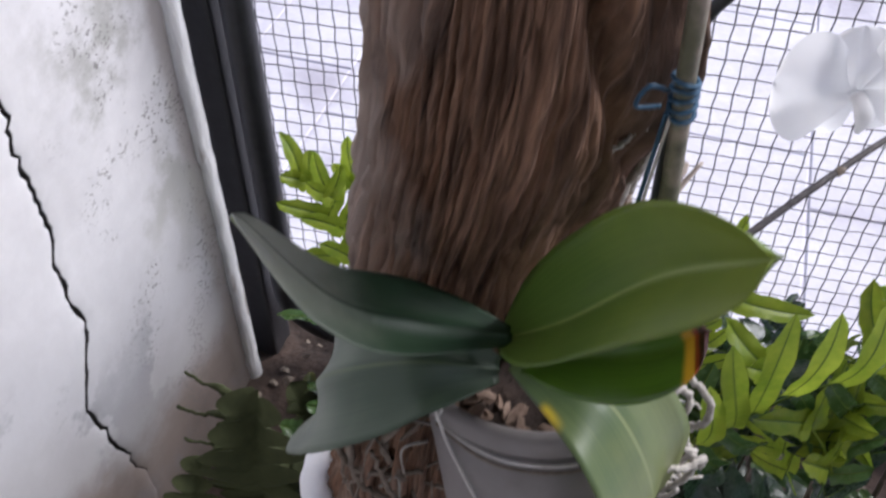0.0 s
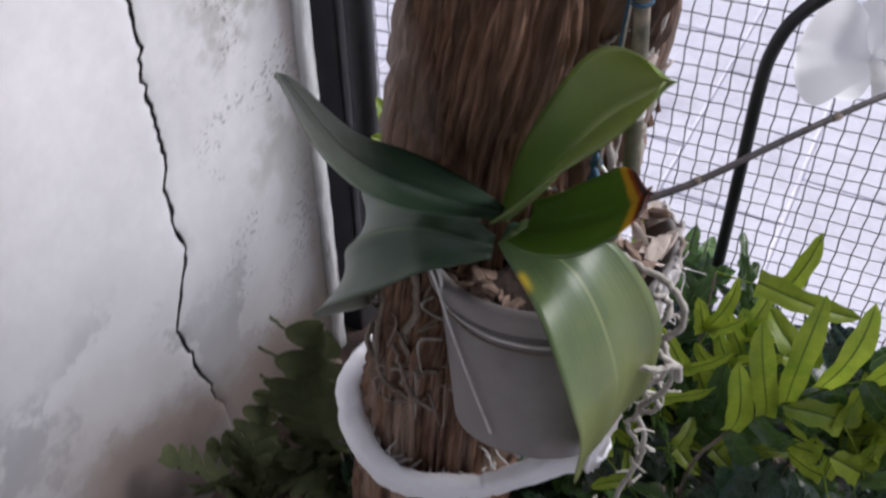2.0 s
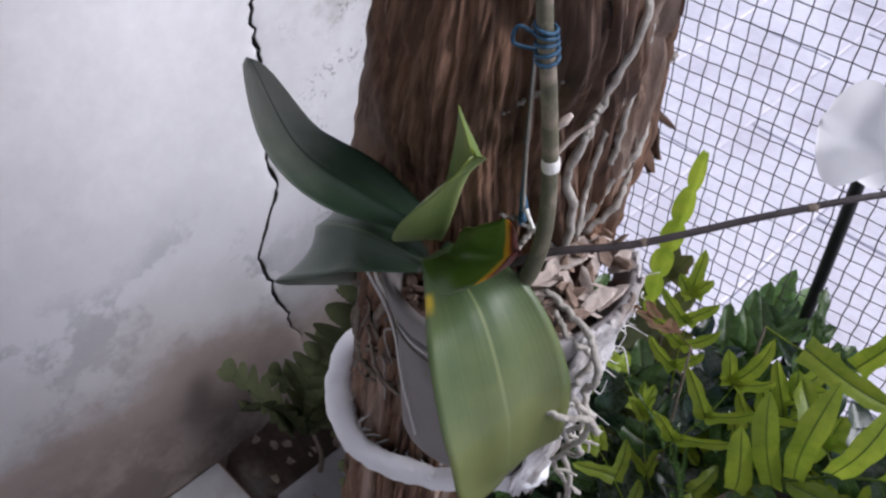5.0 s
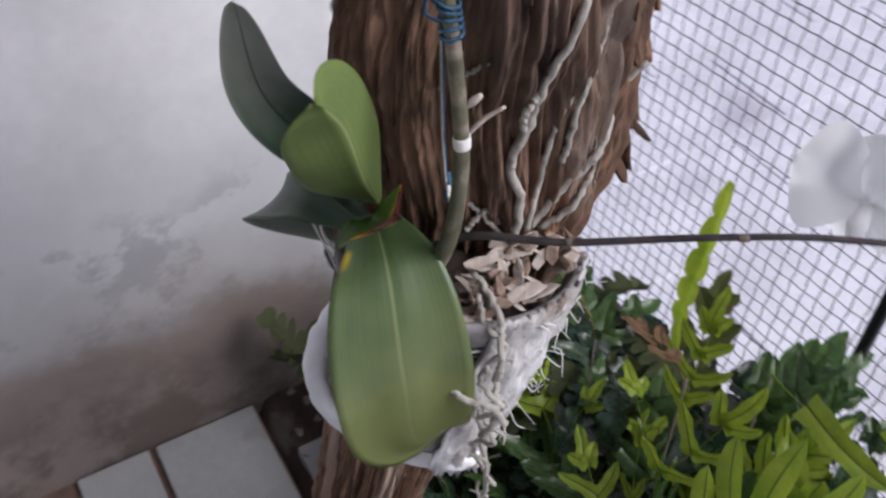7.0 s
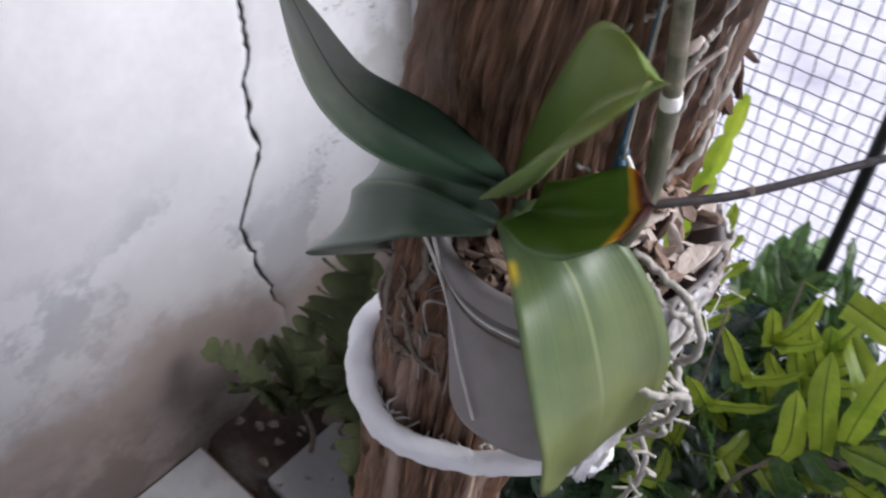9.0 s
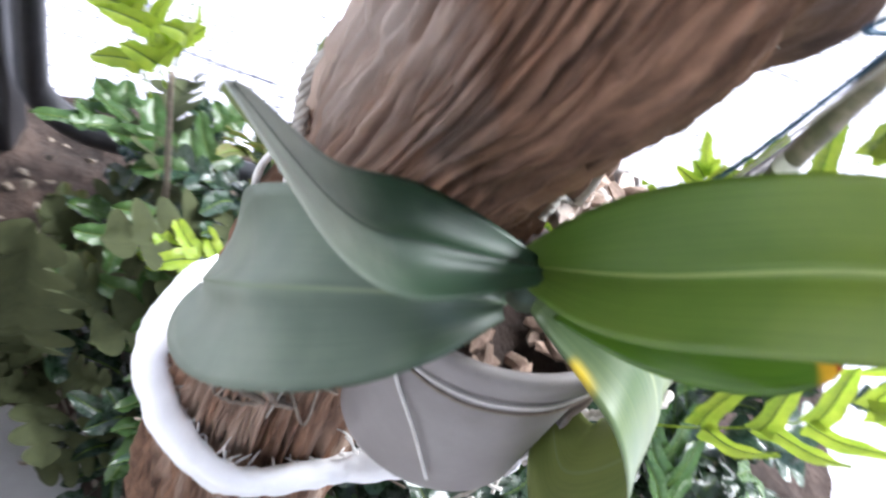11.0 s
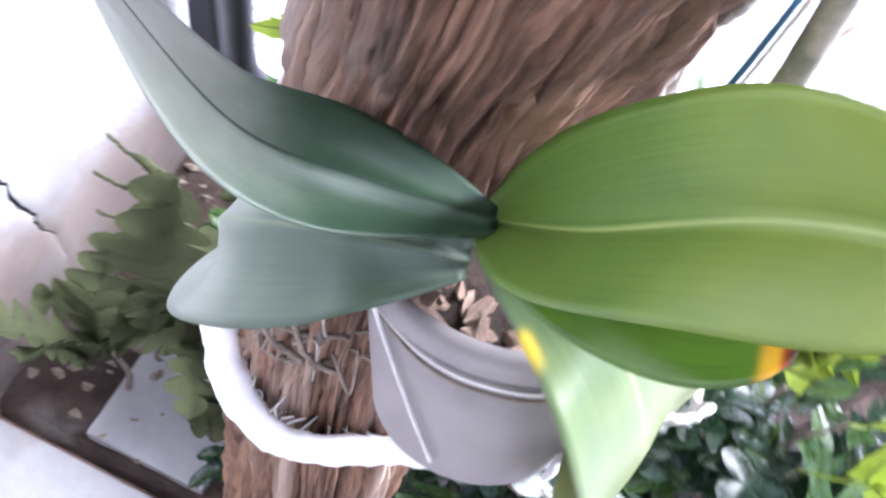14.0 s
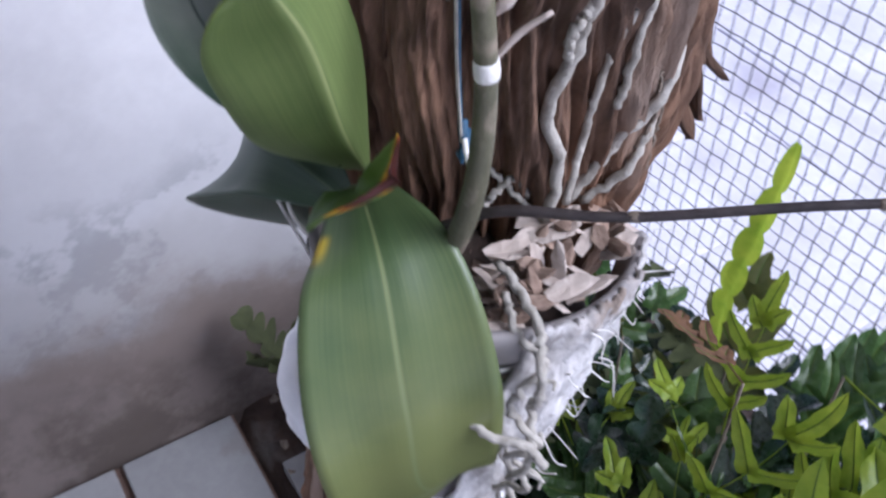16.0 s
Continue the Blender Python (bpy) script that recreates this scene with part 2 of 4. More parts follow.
husk = material("pale_husk", (0.34, 0.27, 0.225), (0.66, 0.58, 0.52), 22, 0.8, 0.5, 120, vary=0.2)
fern_lime = material("fern_lime", (0.22, 0.34, 0.025), (0.42, 0.50, 0.05), 26, 0.36, 0.4, 120, translucent=0.45, vary=0.4, depth=0.003)
fern_green = material("fern_green", (0.050, 0.105, 0.030), (0.095, 0.165, 0.048), 14, 0.26, 0.2, 90, translucent=0.28, vary=0.3, depth=0.003)
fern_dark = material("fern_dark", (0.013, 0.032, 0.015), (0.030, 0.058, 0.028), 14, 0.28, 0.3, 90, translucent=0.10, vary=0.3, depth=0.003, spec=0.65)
fern_rib = material("fern_rib", (0.075, 0.13, 0.016), (0.12, 0.18, 0.026), 14, 0.5, 0.1, 90, translucent=0.35)
fern_dull = material("fern_dull", (0.042, 0.050, 0.022), (0.085, 0.096, 0.042), 14, 0.8, 0.3, 90, translucent=0.12, vary=0.2, depth=0.003, spec=0.2)
fern_dry = material("fern_dry", (0.095, 0.045, 0.024), (0.20, 0.105, 0.05), 18, 0.7, 0.4, 90, translucent=0.2, vary=0.2, depth=0.003)
fern_old = material("fern_yellowing", (0.09, 0.115, 0.03), (0.17, 0.165, 0.045), 14, 0.5, 0.2, 90, translucent=0.35, spots=(0.25, 0.09, 0.02), spot_scale=30, spot_at=0.6, depth=0.003)


# ---- building helpers ----
def mesh_object(name, verts, faces, mat, parent=None, label="", smooth=True, uvs=None):
    me = bpy.data.meshes.new(name)
    me.from_pydata([tuple(map(float, v)) for v in verts], [], faces)
    if uvs is not None:
        layer = me.uv_layers.new(name="map")
        flat = np.array(uvs, float)[np.array([lo.vertex_index for lo in me.loops])]
        layer.data.foreach_set("uv", flat.ravel())
    if smooth:
        me.polygons.foreach_set("use_smooth", [True] * len(me.polygons))
    me.materials.append(mat)
    me.update()
    ob = new(name, me)
    if parent:
        ob.parent = parent
    if label:
        tagged(ob, label)
    return ob


def part(name, bm, mat, parent=None, label="", smooth=False):
    me = bpy.data.meshes.new(name)
    bm.to_mesh(me)
    bm.free()
    if smooth:
        me.polygons.foreach_set("use_smooth", [True] * len(me.polygons))
    me.materials.append(mat)
    ob = new(name, me)
    if parent:
        ob.parent = parent
    if label:
        tagged(ob, label)
    return ob


def thing(name, label, category, group="", kind="", at=(0, 0, 0)):
    ob = new(name)
    ob.empty_display_size = 0.02
    ob.location = at
    return tagged(ob, label, category, group, kind)


def box(lo, hi, bevel=0.0, segments=2):
    bm = bmesh.new()
    bmesh.ops.create_cube(bm, size=1.0)
    for v in bm.verts:
        v.co = Vector([(a + b) / 2 + c * (b - a) for a, b, c in zip(lo, hi, v.co)])
    if bevel:
        bmesh.ops.bevel(bm, geom=bm.edges[:], offset=bevel, segments=segments, affect="EDGES", profile=0.6)
    return bm


def spline(points, count):
    """Catmull-Rom through the points."""
    p = np.array(points, float)
    p = np.vstack([2 * p[0] - p[1], p, 2 * p[-1] - p[-2]])
    out = []
    for t in np.linspace(0, len(p) - 3 - 1e-9, count):
        i, f = int(t), t - int(t)
        a, b, c, d = p[i : i + 4]
        out.append(0.5 * (2 * b + (c - a) * f + (2 * a - 5 * b + 4 * c - d) * f**2 + (3 * b - a - 3 * c + d) * f**3))
    return np.array(out)


def tube(points, radius, mat, name, parent=None, label="", count=40, sides=8, wobble=0.0, seed=0, taper=0.0):
    """A round strand along a curve; radius may be a list to be spread along it."""
    rng = np.random.default_rng(seed)
    c = spline(points, count)
    if wobble:
        c[1:-1] += rng.normal(0, wobble, (count - 2, 3))
    rad = np.interp(np.linspace(0, 1, count), np.linspace(0, 1, len(radius)), radius) if np.ndim(radius) else np.full(count, radius)
    rad = rad * (1 + (rng.normal(0, 0.08, count) if wobble else 0))
    verts, faces = [], []
    side = None
    for i in range(count):
        tan = c[min(i + 1, count - 1)] - c[max(i - 1, 0)]
        tan /= np.linalg.norm(tan) + 1e-12
        if side is None:
            side = np.cross(tan, (0.3, 0.5, 0.81))
        side = side - tan * (side @ tan)
        side /= np.linalg.norm(side) + 1e-12
        up = np.cross(tan, side)
        for k in range(sides):
            a = 2 * math.pi * k / sides
            verts.append(c[i] + rad[i] * (math.cos(a) * side + math.sin(a) * up))
    for i in range(count - 1):
        for k in range(sides):
            a, b = i * sides + k, i * sides + (k + 1) % sides
            faces.append((a, b, b + sides, a + sides))
    faces.append(tuple(range(sides))[::-1])
    faces.append(tuple((count - 1) * sides + k for k in range(sides)))
    return mesh_object(name, verts, faces, mat, parent, label)


def strap_leaf(name, spine, across, half, mat, parent, label, fold=0.25, thick=0.0022, shape=(0.55, 1.0, 0.5), droop=0.0, notch=0.0, ripple=0.002, seed=0, solid=True, under=0, skin=None):
    """A fleshy strap leaf: spine points from base to tip, the direction across at each of them, the half width,
    and how sharply the two halves fold up along the rib. shape: width at base, where it is widest, bluntness of the tip.
    notch: how far the two halves run on past the end of the rib. under: which of the two skins (1 or -1) is the paler underside."""
    rows, cols = 44, 17
    c = spline(spine, rows)
    ac = spline(across, rows)
    verts, uvs, faces = [], [], []
    ph = seed * 1.7
    for layer in (1, -1) if solid else (1,):
        for i in range(rows):
            v = i / (rows - 1)
            tan = c[min(i + 1, rows - 1)] - c[max(i - 1, 0)]
            tan /= np.linalg.norm(tan)
            a = ac[i] - tan * (ac[i] @ tan)
            a /= np.linalg.norm(a)
            nor = np.cross(tan, a)
            base_w, widest, blunt = shape
            rise = base_w + (1 - base_w) * math.sin(min(v / widest, 1) * math.pi / 2) if v < widest else 1.0
            fall = 1.0 if v < widest else max(1 - ((v - widest) / (1 - widest)) ** 2.2, 0.0) ** blunt
            w = half * rise * max(fall, 0.02)
            for j in range(cols):
                s = 2 * j / (cols - 1) - 1
                up = w * (fold * abs(s) ** 1.3 - droop * s * s) + ripple * math.sin(7 * v + 3 * s + ph) * abs(s)
                up -= 0.0016 * math.exp(-((s * 9) ** 2))
                t = thick * (1 - 0.75 * abs(s) ** 4) * (1 + 0.8 * math.exp(-((s * 5) ** 2)) * (layer < 0))
                verts.append(c[i] + a * s * w + nor * (up + layer * t / 2) + tan * (notch * half * v**5 * abs(s)))
                uvs.append(((s + 1) / 2, v))
    half_n = rows * cols
    for i in range(rows - 1):
        for j in range(cols - 1):
            q = (i * cols + j, i * cols + j + 1, (i + 1) * cols + j + 1, (i + 1) * cols + j)
            faces.append(q)
            if not solid:
                continue
            faces.append(tuple(half_n + k for k in q[::-1]))
    for i in range(rows - 1 if solid else 0):
        for j in (0, cols - 1):
            a, b = i * cols + j, (i + 1) * cols + j
            faces.append((a, b, half_n + b, half_n + a) if j == 0 else (b, a, half_n + a, half_n + b))
    for j in range(cols - 1 if solid else 0):
        for i in (0, rows - 1):
            a, b = i * cols + j, i * cols + j + 1
            faces.append((b, a, half_n + a, half_n + b) if i == 0 else (a, b, half_n + b, half_n + a))
    ob = mesh_object(name, verts, faces, mat, parent, label, uvs=uvs)
    if under:
        ob.data.materials.append(skin or leaf_under)
        for p in ob.data.polygons:
            low = min(p.vertices) >= half_n
            high = max(p.vertices) < half_n
            if (under < 0 and low) or (under > 0 and high):
                p.material_index = 1
    return ob


# ---- the setting: wall, floor, bed, ground ----
WALL_X, WALL_END = -0.54, 0.515
CRACK = [(0.30, 2.3), (0.26, 1.5), (0.235, 1.1), (0.232, 0.893), (0.228, 0.865), (0.230, 0.799), (0.236, 0.762), (0.220, 0.741), (0.226, 0.693),
         (0.232, 0.632), (0.216, 0.582), (0.219, 0.509), (0.221, 0.474), (0.212, 0.445), (0.196, 0.419), (0.172, 0.367), (0.186, 0.300), (0.197, 0.245), (0.222, 0.150), (0.222, 0.0)]


def plaster_wall():
    zs = sorted({round(float(v), 4) for v in np.linspace(-0.06, 2.3, 264)} | {z for _, z in CRACK})
    cz, cy = [z for _, z in CRACK][::-1], [y for y, _ in CRACK][::-1]
    ys_far = [-2.2, -1.2, -0.7, -0.45, -0.25, -0.1, 0.0, 0.08]
    verts, faces, inside = [], [], []
    per = len(ys_far) + 9
    for z in zs:
        mid = float(np.interp(z, cz, cy)) + 0.006 * noise.noise((0, z * 80, 0)) + 0.007 * noise.noise((3, z * 24, 0))
        gap = (0.0056 + 0.0044 * noise.noise((9, z * 45, 0))) * (min(max((z - 0.14) / 0.12, 0), 1))
        row = [*ys_far, mid - 0.02, mid - gap / 2 - 0.002, mid - gap / 2, mid, mid + gap / 2, mid + gap / 2 + 0.002, mid + 0.02, (mid + WALL_END) / 2 + 0.02, WALL_END]
        deep = [0] * len(ys_far) + [0, -0.0004, -0.0012, -0.012 if gap > 0.0004 else -0.0012, -0.0012, -0.0004, 0, 0, 0]
        for y, d in zip(row, deep):
            wave = 0.004 * noise.noise((y * 4, z * 4, 1)) + 0.0012 * noise.noise((y * 20, z * 20, 2))
            verts.append((WALL_X + d + wave, y, z))
    for i in range(len(zs) - 1):
        for j in range(per - 1):
            a = i * per + j
            q = (a, a + 1, a + per + 1, a + per)
            (inside if j in (10, 11) else faces).append(q)
    me_f = len(faces)
    # the back, end and top
    n0 = len(verts)
    for y, z in ((-2.2, -0.06), (WALL_END, -0.06), (WALL_END, 2.3), (-2.2, 2.3)):
        verts.append((WALL_X - 0.14, y, z))
    faces.append((n0 + 1, n0, n0 + 3, n0 + 2))
    edge = [i * per + per - 1 for i in range(len(zs))]
    faces.append((*edge, n0 + 2, n0 + 1))
    top = [(len(zs) - 1) * per + j for j in range(per)]
    faces.append((*top[::-1], n0 + 3, n0 + 2))
    wall = mesh_object("wall_west", verts, faces + inside, plaster, smooth=False)
    wall.data.materials.append(crack_dark)
    for k in range(len(inside)):
        wall.data.polygons[len(faces) + k].material_index = 1
    wall.data.polygons.foreach_set("use_smooth", [k < me_f for k in range(len(wall.data.polygons))])
    return tagged(wall, "white plastered garden wall, cracked and stained brown near its foot", "wall", kind="structure")


plaster_wall()


def stained_shaded_plaster():
    """Dirt splashed up from the ground, mould specks, grey weathering and painted shade over the white plaster."""
    n, link = plaster.node_tree.nodes, plaster.node_tree.links.new
    b = n["Principled BSDF"]
    colour = b.inputs["Base Color"].links[0].from_socket
    geo, sep = n.new("ShaderNodeNewGeometry"), n.new("ShaderNodeSeparateXYZ")
    link(geo.outputs["Position"], sep.inputs[0])

    def tex(scale, detail=8, rough=0.65):
        t = n.new("ShaderNodeTexNoise")
        link(geo.outputs["Position"], t.inputs["Vector"])
        t.inputs["Scale"].default_value, t.inputs["Detail"].default_value, t.inputs["Roughness"].default_value = scale, detail, rough
        return t.outputs[0]

    def smooth(v, lo, hi):
        r = n.new("ShaderNodeMapRange")
        r.interpolation_type = "SMOOTHSTEP"
        link(v, r.inputs[0])
        r.inputs[1].default_value, r.inputs[2].default_value = lo, hi
        return r.outputs[0]

    def op(kind, a, c):
        m = n.new("ShaderNodeMath")
        m.operation = kind
        for s, v in zip(m.inputs, (a, c)):
            if isinstance(v, (int, float)):
                s.default_value = v
            else:
                link(v, s)
        return m.outputs[0]

    def over(fac, tone, strength):
        nonlocal colour
        m = n.new("ShaderNodeMixRGB")
        link(op("MULTIPLY", fac, strength), m.inputs[0])
        link(colour, m.inputs[1])
        m.inputs[2].default_value = (*tone, 1)
        colour = m.outputs[0]

    z = sep.outputs[2]
    wob = op("ADD", z, op("MULTIPLY", op("SUBTRACT", tex(4.0), 0.5), 0.28))
    wob = op("ADD", wob, op("SUBTRACT", op("MULTIPLY", smooth(sep.outputs[1], 0.10, 0.26), 0.10), op("MULTIPLY", smooth(sep.outputs[1], 0.10, -0.14), 0.02)))
    # broad grey low down: dirt, with the light's fall-off painted in
    over(smooth(wob, 0.78, 0.44), (0.41, 0.41, 0.43), 0.7)
    over(op("MULTIPLY", smooth(wob, 0.54, 0.38), smooth(tex(5), 0.48, 0.53)), (0.22, 0.22, 0.235), 0.65)
    over(smooth(wob, 0.46, 0.33), (0.33, 0.315, 0.31), 0.6)
    over(smooth(wob, 0.34, 0.22), (0.17, 0.125, 0.10), 0.8)
    over(op("MULTIPLY", smooth(wob, 0.24, 0.06), smooth(tex(9), 0.40, 0.58)), (0.085, 0.065, 0.052), 0.7)
    # a brown run of dirt beside the strip at the wall's end
    run = op("ADD", sep.outputs[1], op("MULTIPLY", op("SUBTRACT", tex(12), 0.5), 0.05))
    over(smooth(run, WALL_END - 0.055, WALL_END - 0.025), (0.30, 0.26, 0.235), 0.7)
    # grey weathering and mould towards the wall's end
    far = smooth(sep.outputs[1], 0.22, 0.36)
    over(op("MULTIPLY", op("MULTIPLY", far, smooth(tex(7), 0.47, 0.62)), smooth(z, 0.25, 0.6)), (0.36, 0.36, 0.33), 0.8)
    over(op("MULTIPLY", op("MULTIPLY", far, smooth(tex(9), 0.5, 0.58)), smooth(tex(150, 3), 0.55, 0.62)), (0.16, 0.15, 0.14), 0.75)
    over(op("MULTIPLY", smooth(tex(3.3), 0.56, 0.7), smooth(wob, 0.55, 0.3)), (0.22, 0.22, 0.24), 0.6)
    link(colour, b.inputs["Base Color"])


stained_shaded_plaster()

# the pale weathered strip up the wall's end
def wall_trim():
    verts, faces = [], []
    zs = np.linspace(-0.02, 2.3, 125)
    for z in zs:
        j = 0.0025 * noise.noise((5, z * 30, 0)) + 0.002 * noise.noise((8, z * 90, 0))
        for x, y in ((-0.552, WALL_END - 0.012), (-0.534, WALL_END - 0.010 + 2 * j), (-0.529, WALL_END - 0.003 + j), (-0.527 + j, WALL_END + 0.004), (-0.529, WALL_END + 0.012 + j), (-0.552, WALL_END + 0.014)):
            verts.append((x, y, z))
    for i in range(len(zs) - 1):
        for k in range(5):
            a = i * 6 + k
            faces.append((a, a + 1, a + 7, a + 6))
    return tagged(mesh_object("trim", verts, faces, trim_paint, smooth=True), "chipped pale strip along the end of the plastered wall", "wall trim", kind="structure")


wall_trim()


def sheet(name, x0, x1, y0, y1, nx, ny, height, mat, label, category, kind="structure"):
    xs, ys = np.linspace(x0, x1, nx), np.linspace(y0, y1, ny)
    verts = [(x, y, height(x, y)) for y in ys for x in xs]
    faces = [(j * nx + i, j * nx + i + 1, (j + 1) * nx + i + 1, (j + 1) * nx + i) for j in range(ny - 1) for i in range(nx - 1)]
    return tagged(mesh_object(name, verts, faces, mat), label, category, kind=kind)


bm = bmesh.new()
bmesh.ops.create_grid(bm, x_segments=2, y_segments=2, size=60)
ground = part("ground", bm, concrete_out)
for v in ground.data.vertices:
    v.co.z = -0.14
tagged(ground, "pale grey concrete ground beyond the wire gate", "ground", kind="structure")
for i in range(12):
    for j in range(5):
        x0, y0 = -2.6 + 0.3 * i, 0.80 + 0.62 * j + (0.2 if i % 2 else 0.0)
        part("paving_slab", box((x0 + 0.003, y0 + 0.003, -0.17), (x0 + 0.297, y0 + 0.617, -0.136 + 0.001 * ((i * 7 + j * 3) % 3)), 0.003, 1), concrete_out, ground)
sheet("planting_bed", -0.60, 0.86, -0.345, 0.72, 150, 90,
      lambda x, y: -0.006 - (0.03 if y < 0.04 and x < -0.19 else 0.0) + 0.018 * noise.noise((x * 9, y * 9, 0)) + 0.01 * noise.noise((x * 30, y * 30, 4)) + 0.03 * max(0, min(1, (x + 0.2) * 3)),
      soil, "dark brown soil bed with crumbs of rubble", "soil")
floor_base = part("floor", box((-0.60, -2.2, -0.16), (1.6, 0.03, -0.012)), mortar)
tagged(floor_base, "grey slabs laid on brown dirt beside the wall", "floor", kind="structure")
PAVING_Y = [(-0.147, 0.028), (-0.274, -0.153), (-0.62, -0.352), (-0.96, -0.63), (-1.3, -0.97), (-1.64, -1.31), (-1.98, -1.65)]
for y0, y1 in PAVING_Y:
    x = -0.534
    for width in (0.46, 0.5, 0.5, 0.5) if y0 < -0.3 else (0.335,):
        part("tile", box((x, y0 + 0.003, -0.02), (x + width - 0.006, y1 - 0.003, 0.0), 0.002, 1), tile_grey, floor_base)
        x += width


# ---- the wire gate and its post ----
GATE_Y0, GATE_SLOPE = 0.653, 0.085


def gate_y(x):
    return GATE_Y0 + GATE_SLOPE * x


def gate_post():
    post = part("gate_post", box((-0.592, 0.575, -0.14), (-0.524, 0.635, 2.3), 0.006), black_paint)
    return tagged(post, "scuffed black steel gate post beside the wall's end", "post")


gate_post()


def crimped_wire(length, pitch, phase, r=0.00095):
    """One crimped wire along x, waving in and out of the mesh's plane."""
    steps = int(length / (pitch / 4))
    verts, faces = [], []
    for i in range(steps + 1):
        x = i * pitch / 4
        off = 0.0008 * math.cos(math.pi * (x / pitch) + phase)
        for dy, dz in ((0, r), (r, 0), (0, -r), (-r, 0)):
            verts.append((x, off + dy, dz))
    for i in range(steps):
        for k in range(4):
            a, b = i * 4 + k, i * 4 + (k + 1) % 4
            faces.append((a, a + 4, b + 4, b))
    me = bpy.data.meshes.new("wire")
    me.from_pydata(verts, [], faces)
    me.polygons.foreach_set("use_smooth", [True] * len(faces))
    me.materials.append(wire_metal)
    return me


def mesh_gate():
    gate = thing("mesh_gate", "black steel gate with rounded tube frame and crimped wire mesh", "gate")
    pitch_x, pitch_z = 0.0208, 0.0235
    x0, x1, z0, z1 = -0.50, 1.0, 0.08, 1.25
    angle = math.atan(GATE_SLOPE)
    upright = [crimped_wire(z1 - z0, pitch_z, p) for p in (0, math.pi)]
    level = [crimped_wire((x1 - x0) * math.sqrt(1 + GATE_SLOPE**2), pitch_x, p) for p in (0, math.pi)]
    n = int((x1 - x0) / pitch_x)
    for i in range(n + 1):
        x = x0 + i * pitch_x
        ob = new("wire", upright[i % 2])
        ob.parent = gate
        ob.matrix_basis = Matrix.Translation((x, gate_y(x), z0)) @ Euler((0, radians(-90), radians(90))).to_matrix().to_4x4()
    for i in range(int((z1 - z0) / pitch_z) + 1):
        ob = new("wire", level[i % 2])
        ob.parent = gate
        ob.matrix_basis = Matrix.Translation((x0, gate_y(x0), z0 + i * pitch_z)) @ Euler((0, 0, angle)).to_matrix().to_4x4()

    def bent(points, r, name):
        tube([(x, gate_y(x) - 0.016, z) for x, z in points], r, black_paint, name, gate, count=90, sides=12)

    # the rounded frame beside the post, and a bent brace across the mesh
    arc = [(-0.40 + 0.095 * math.cos(a), 0.165 + 0.095 * math.sin(a)) for a in np.linspace(math.pi, 1.5 * math.pi, 7)]
    bent([(-0.495, 1.3), (-0.495, 0.9), (-0.495, 0.5), (-0.495, 0.3), *arc, (-0.2, 0.07), (0.2, 0.07), (1.0, 0.07)], 0.021, "frame_tube")
    bent([(0.068, 0.07), (0.066, 0.3), (0.062, 0.5), (0.058, 0.66), (0.062, 0.72), (0.078, 0.765), (0.11, 0.80), (0.17, 0.82), (0.5, 0.83), (1.0, 0.83)], 0.0085, "brace_bar")
    return gate


mesh_gate()



# ---- an unseen roof and wall, added over and behind the camera to hold back skylight ----
roof = part("ceiling", box((-0.68, -2.3, 2.32), (2.4, 0.10, 2.42)), light_blocker_grey)
tagged(roof, "unseen flat roof added to hold back light from above", "ceiling", kind="structure")
back = part("unseen_wall_south", box((-0.68, -2.42, -0.14), (2.4, -2.3, 2.42)), light_blocker_grey)
tagged(back, "unseen grey wall added to close off light from behind", "wall", kind="structure")

# ---- the tree trunk ----
KNOT_Z = [-0.1, 0.0, 0.4, 0.65, 0.85, 1.05, 1.3, 1.6, 2.0]
KNOT_X = [-0.0636, -0.0656, -0.0856, -0.0752, -0.0381, -0.0211, -0.0327, -0.0397, -0.0447]
KNOT_Y = [-0.0697, -0.0497, 0.0253, 0.0705, 0.0983, 0.1073, 0.139, 0.219, 0.334]
KNOT_RX = [0.0892, 0.0792, 0.0742, 0.0739, 0.0997, 0.1117, 0.1069, 0.1119, 0.1119]
KNOT_RY = [0.0715, 0.0665, 0.0535, 0.0508, 0.0528, 0.083, 0.062, 0.07, 0.07]
KNOT_TURN = [-25.8, -25.8, -25.8, 26.5, 41.3, 96.0, 125.9, 125.9, 125.9]


def trunk_axis(z):
    return float(np.interp(z, KNOT_Z, KNOT_X)), float(np.interp(z, KNOT_Z, KNOT_Y))


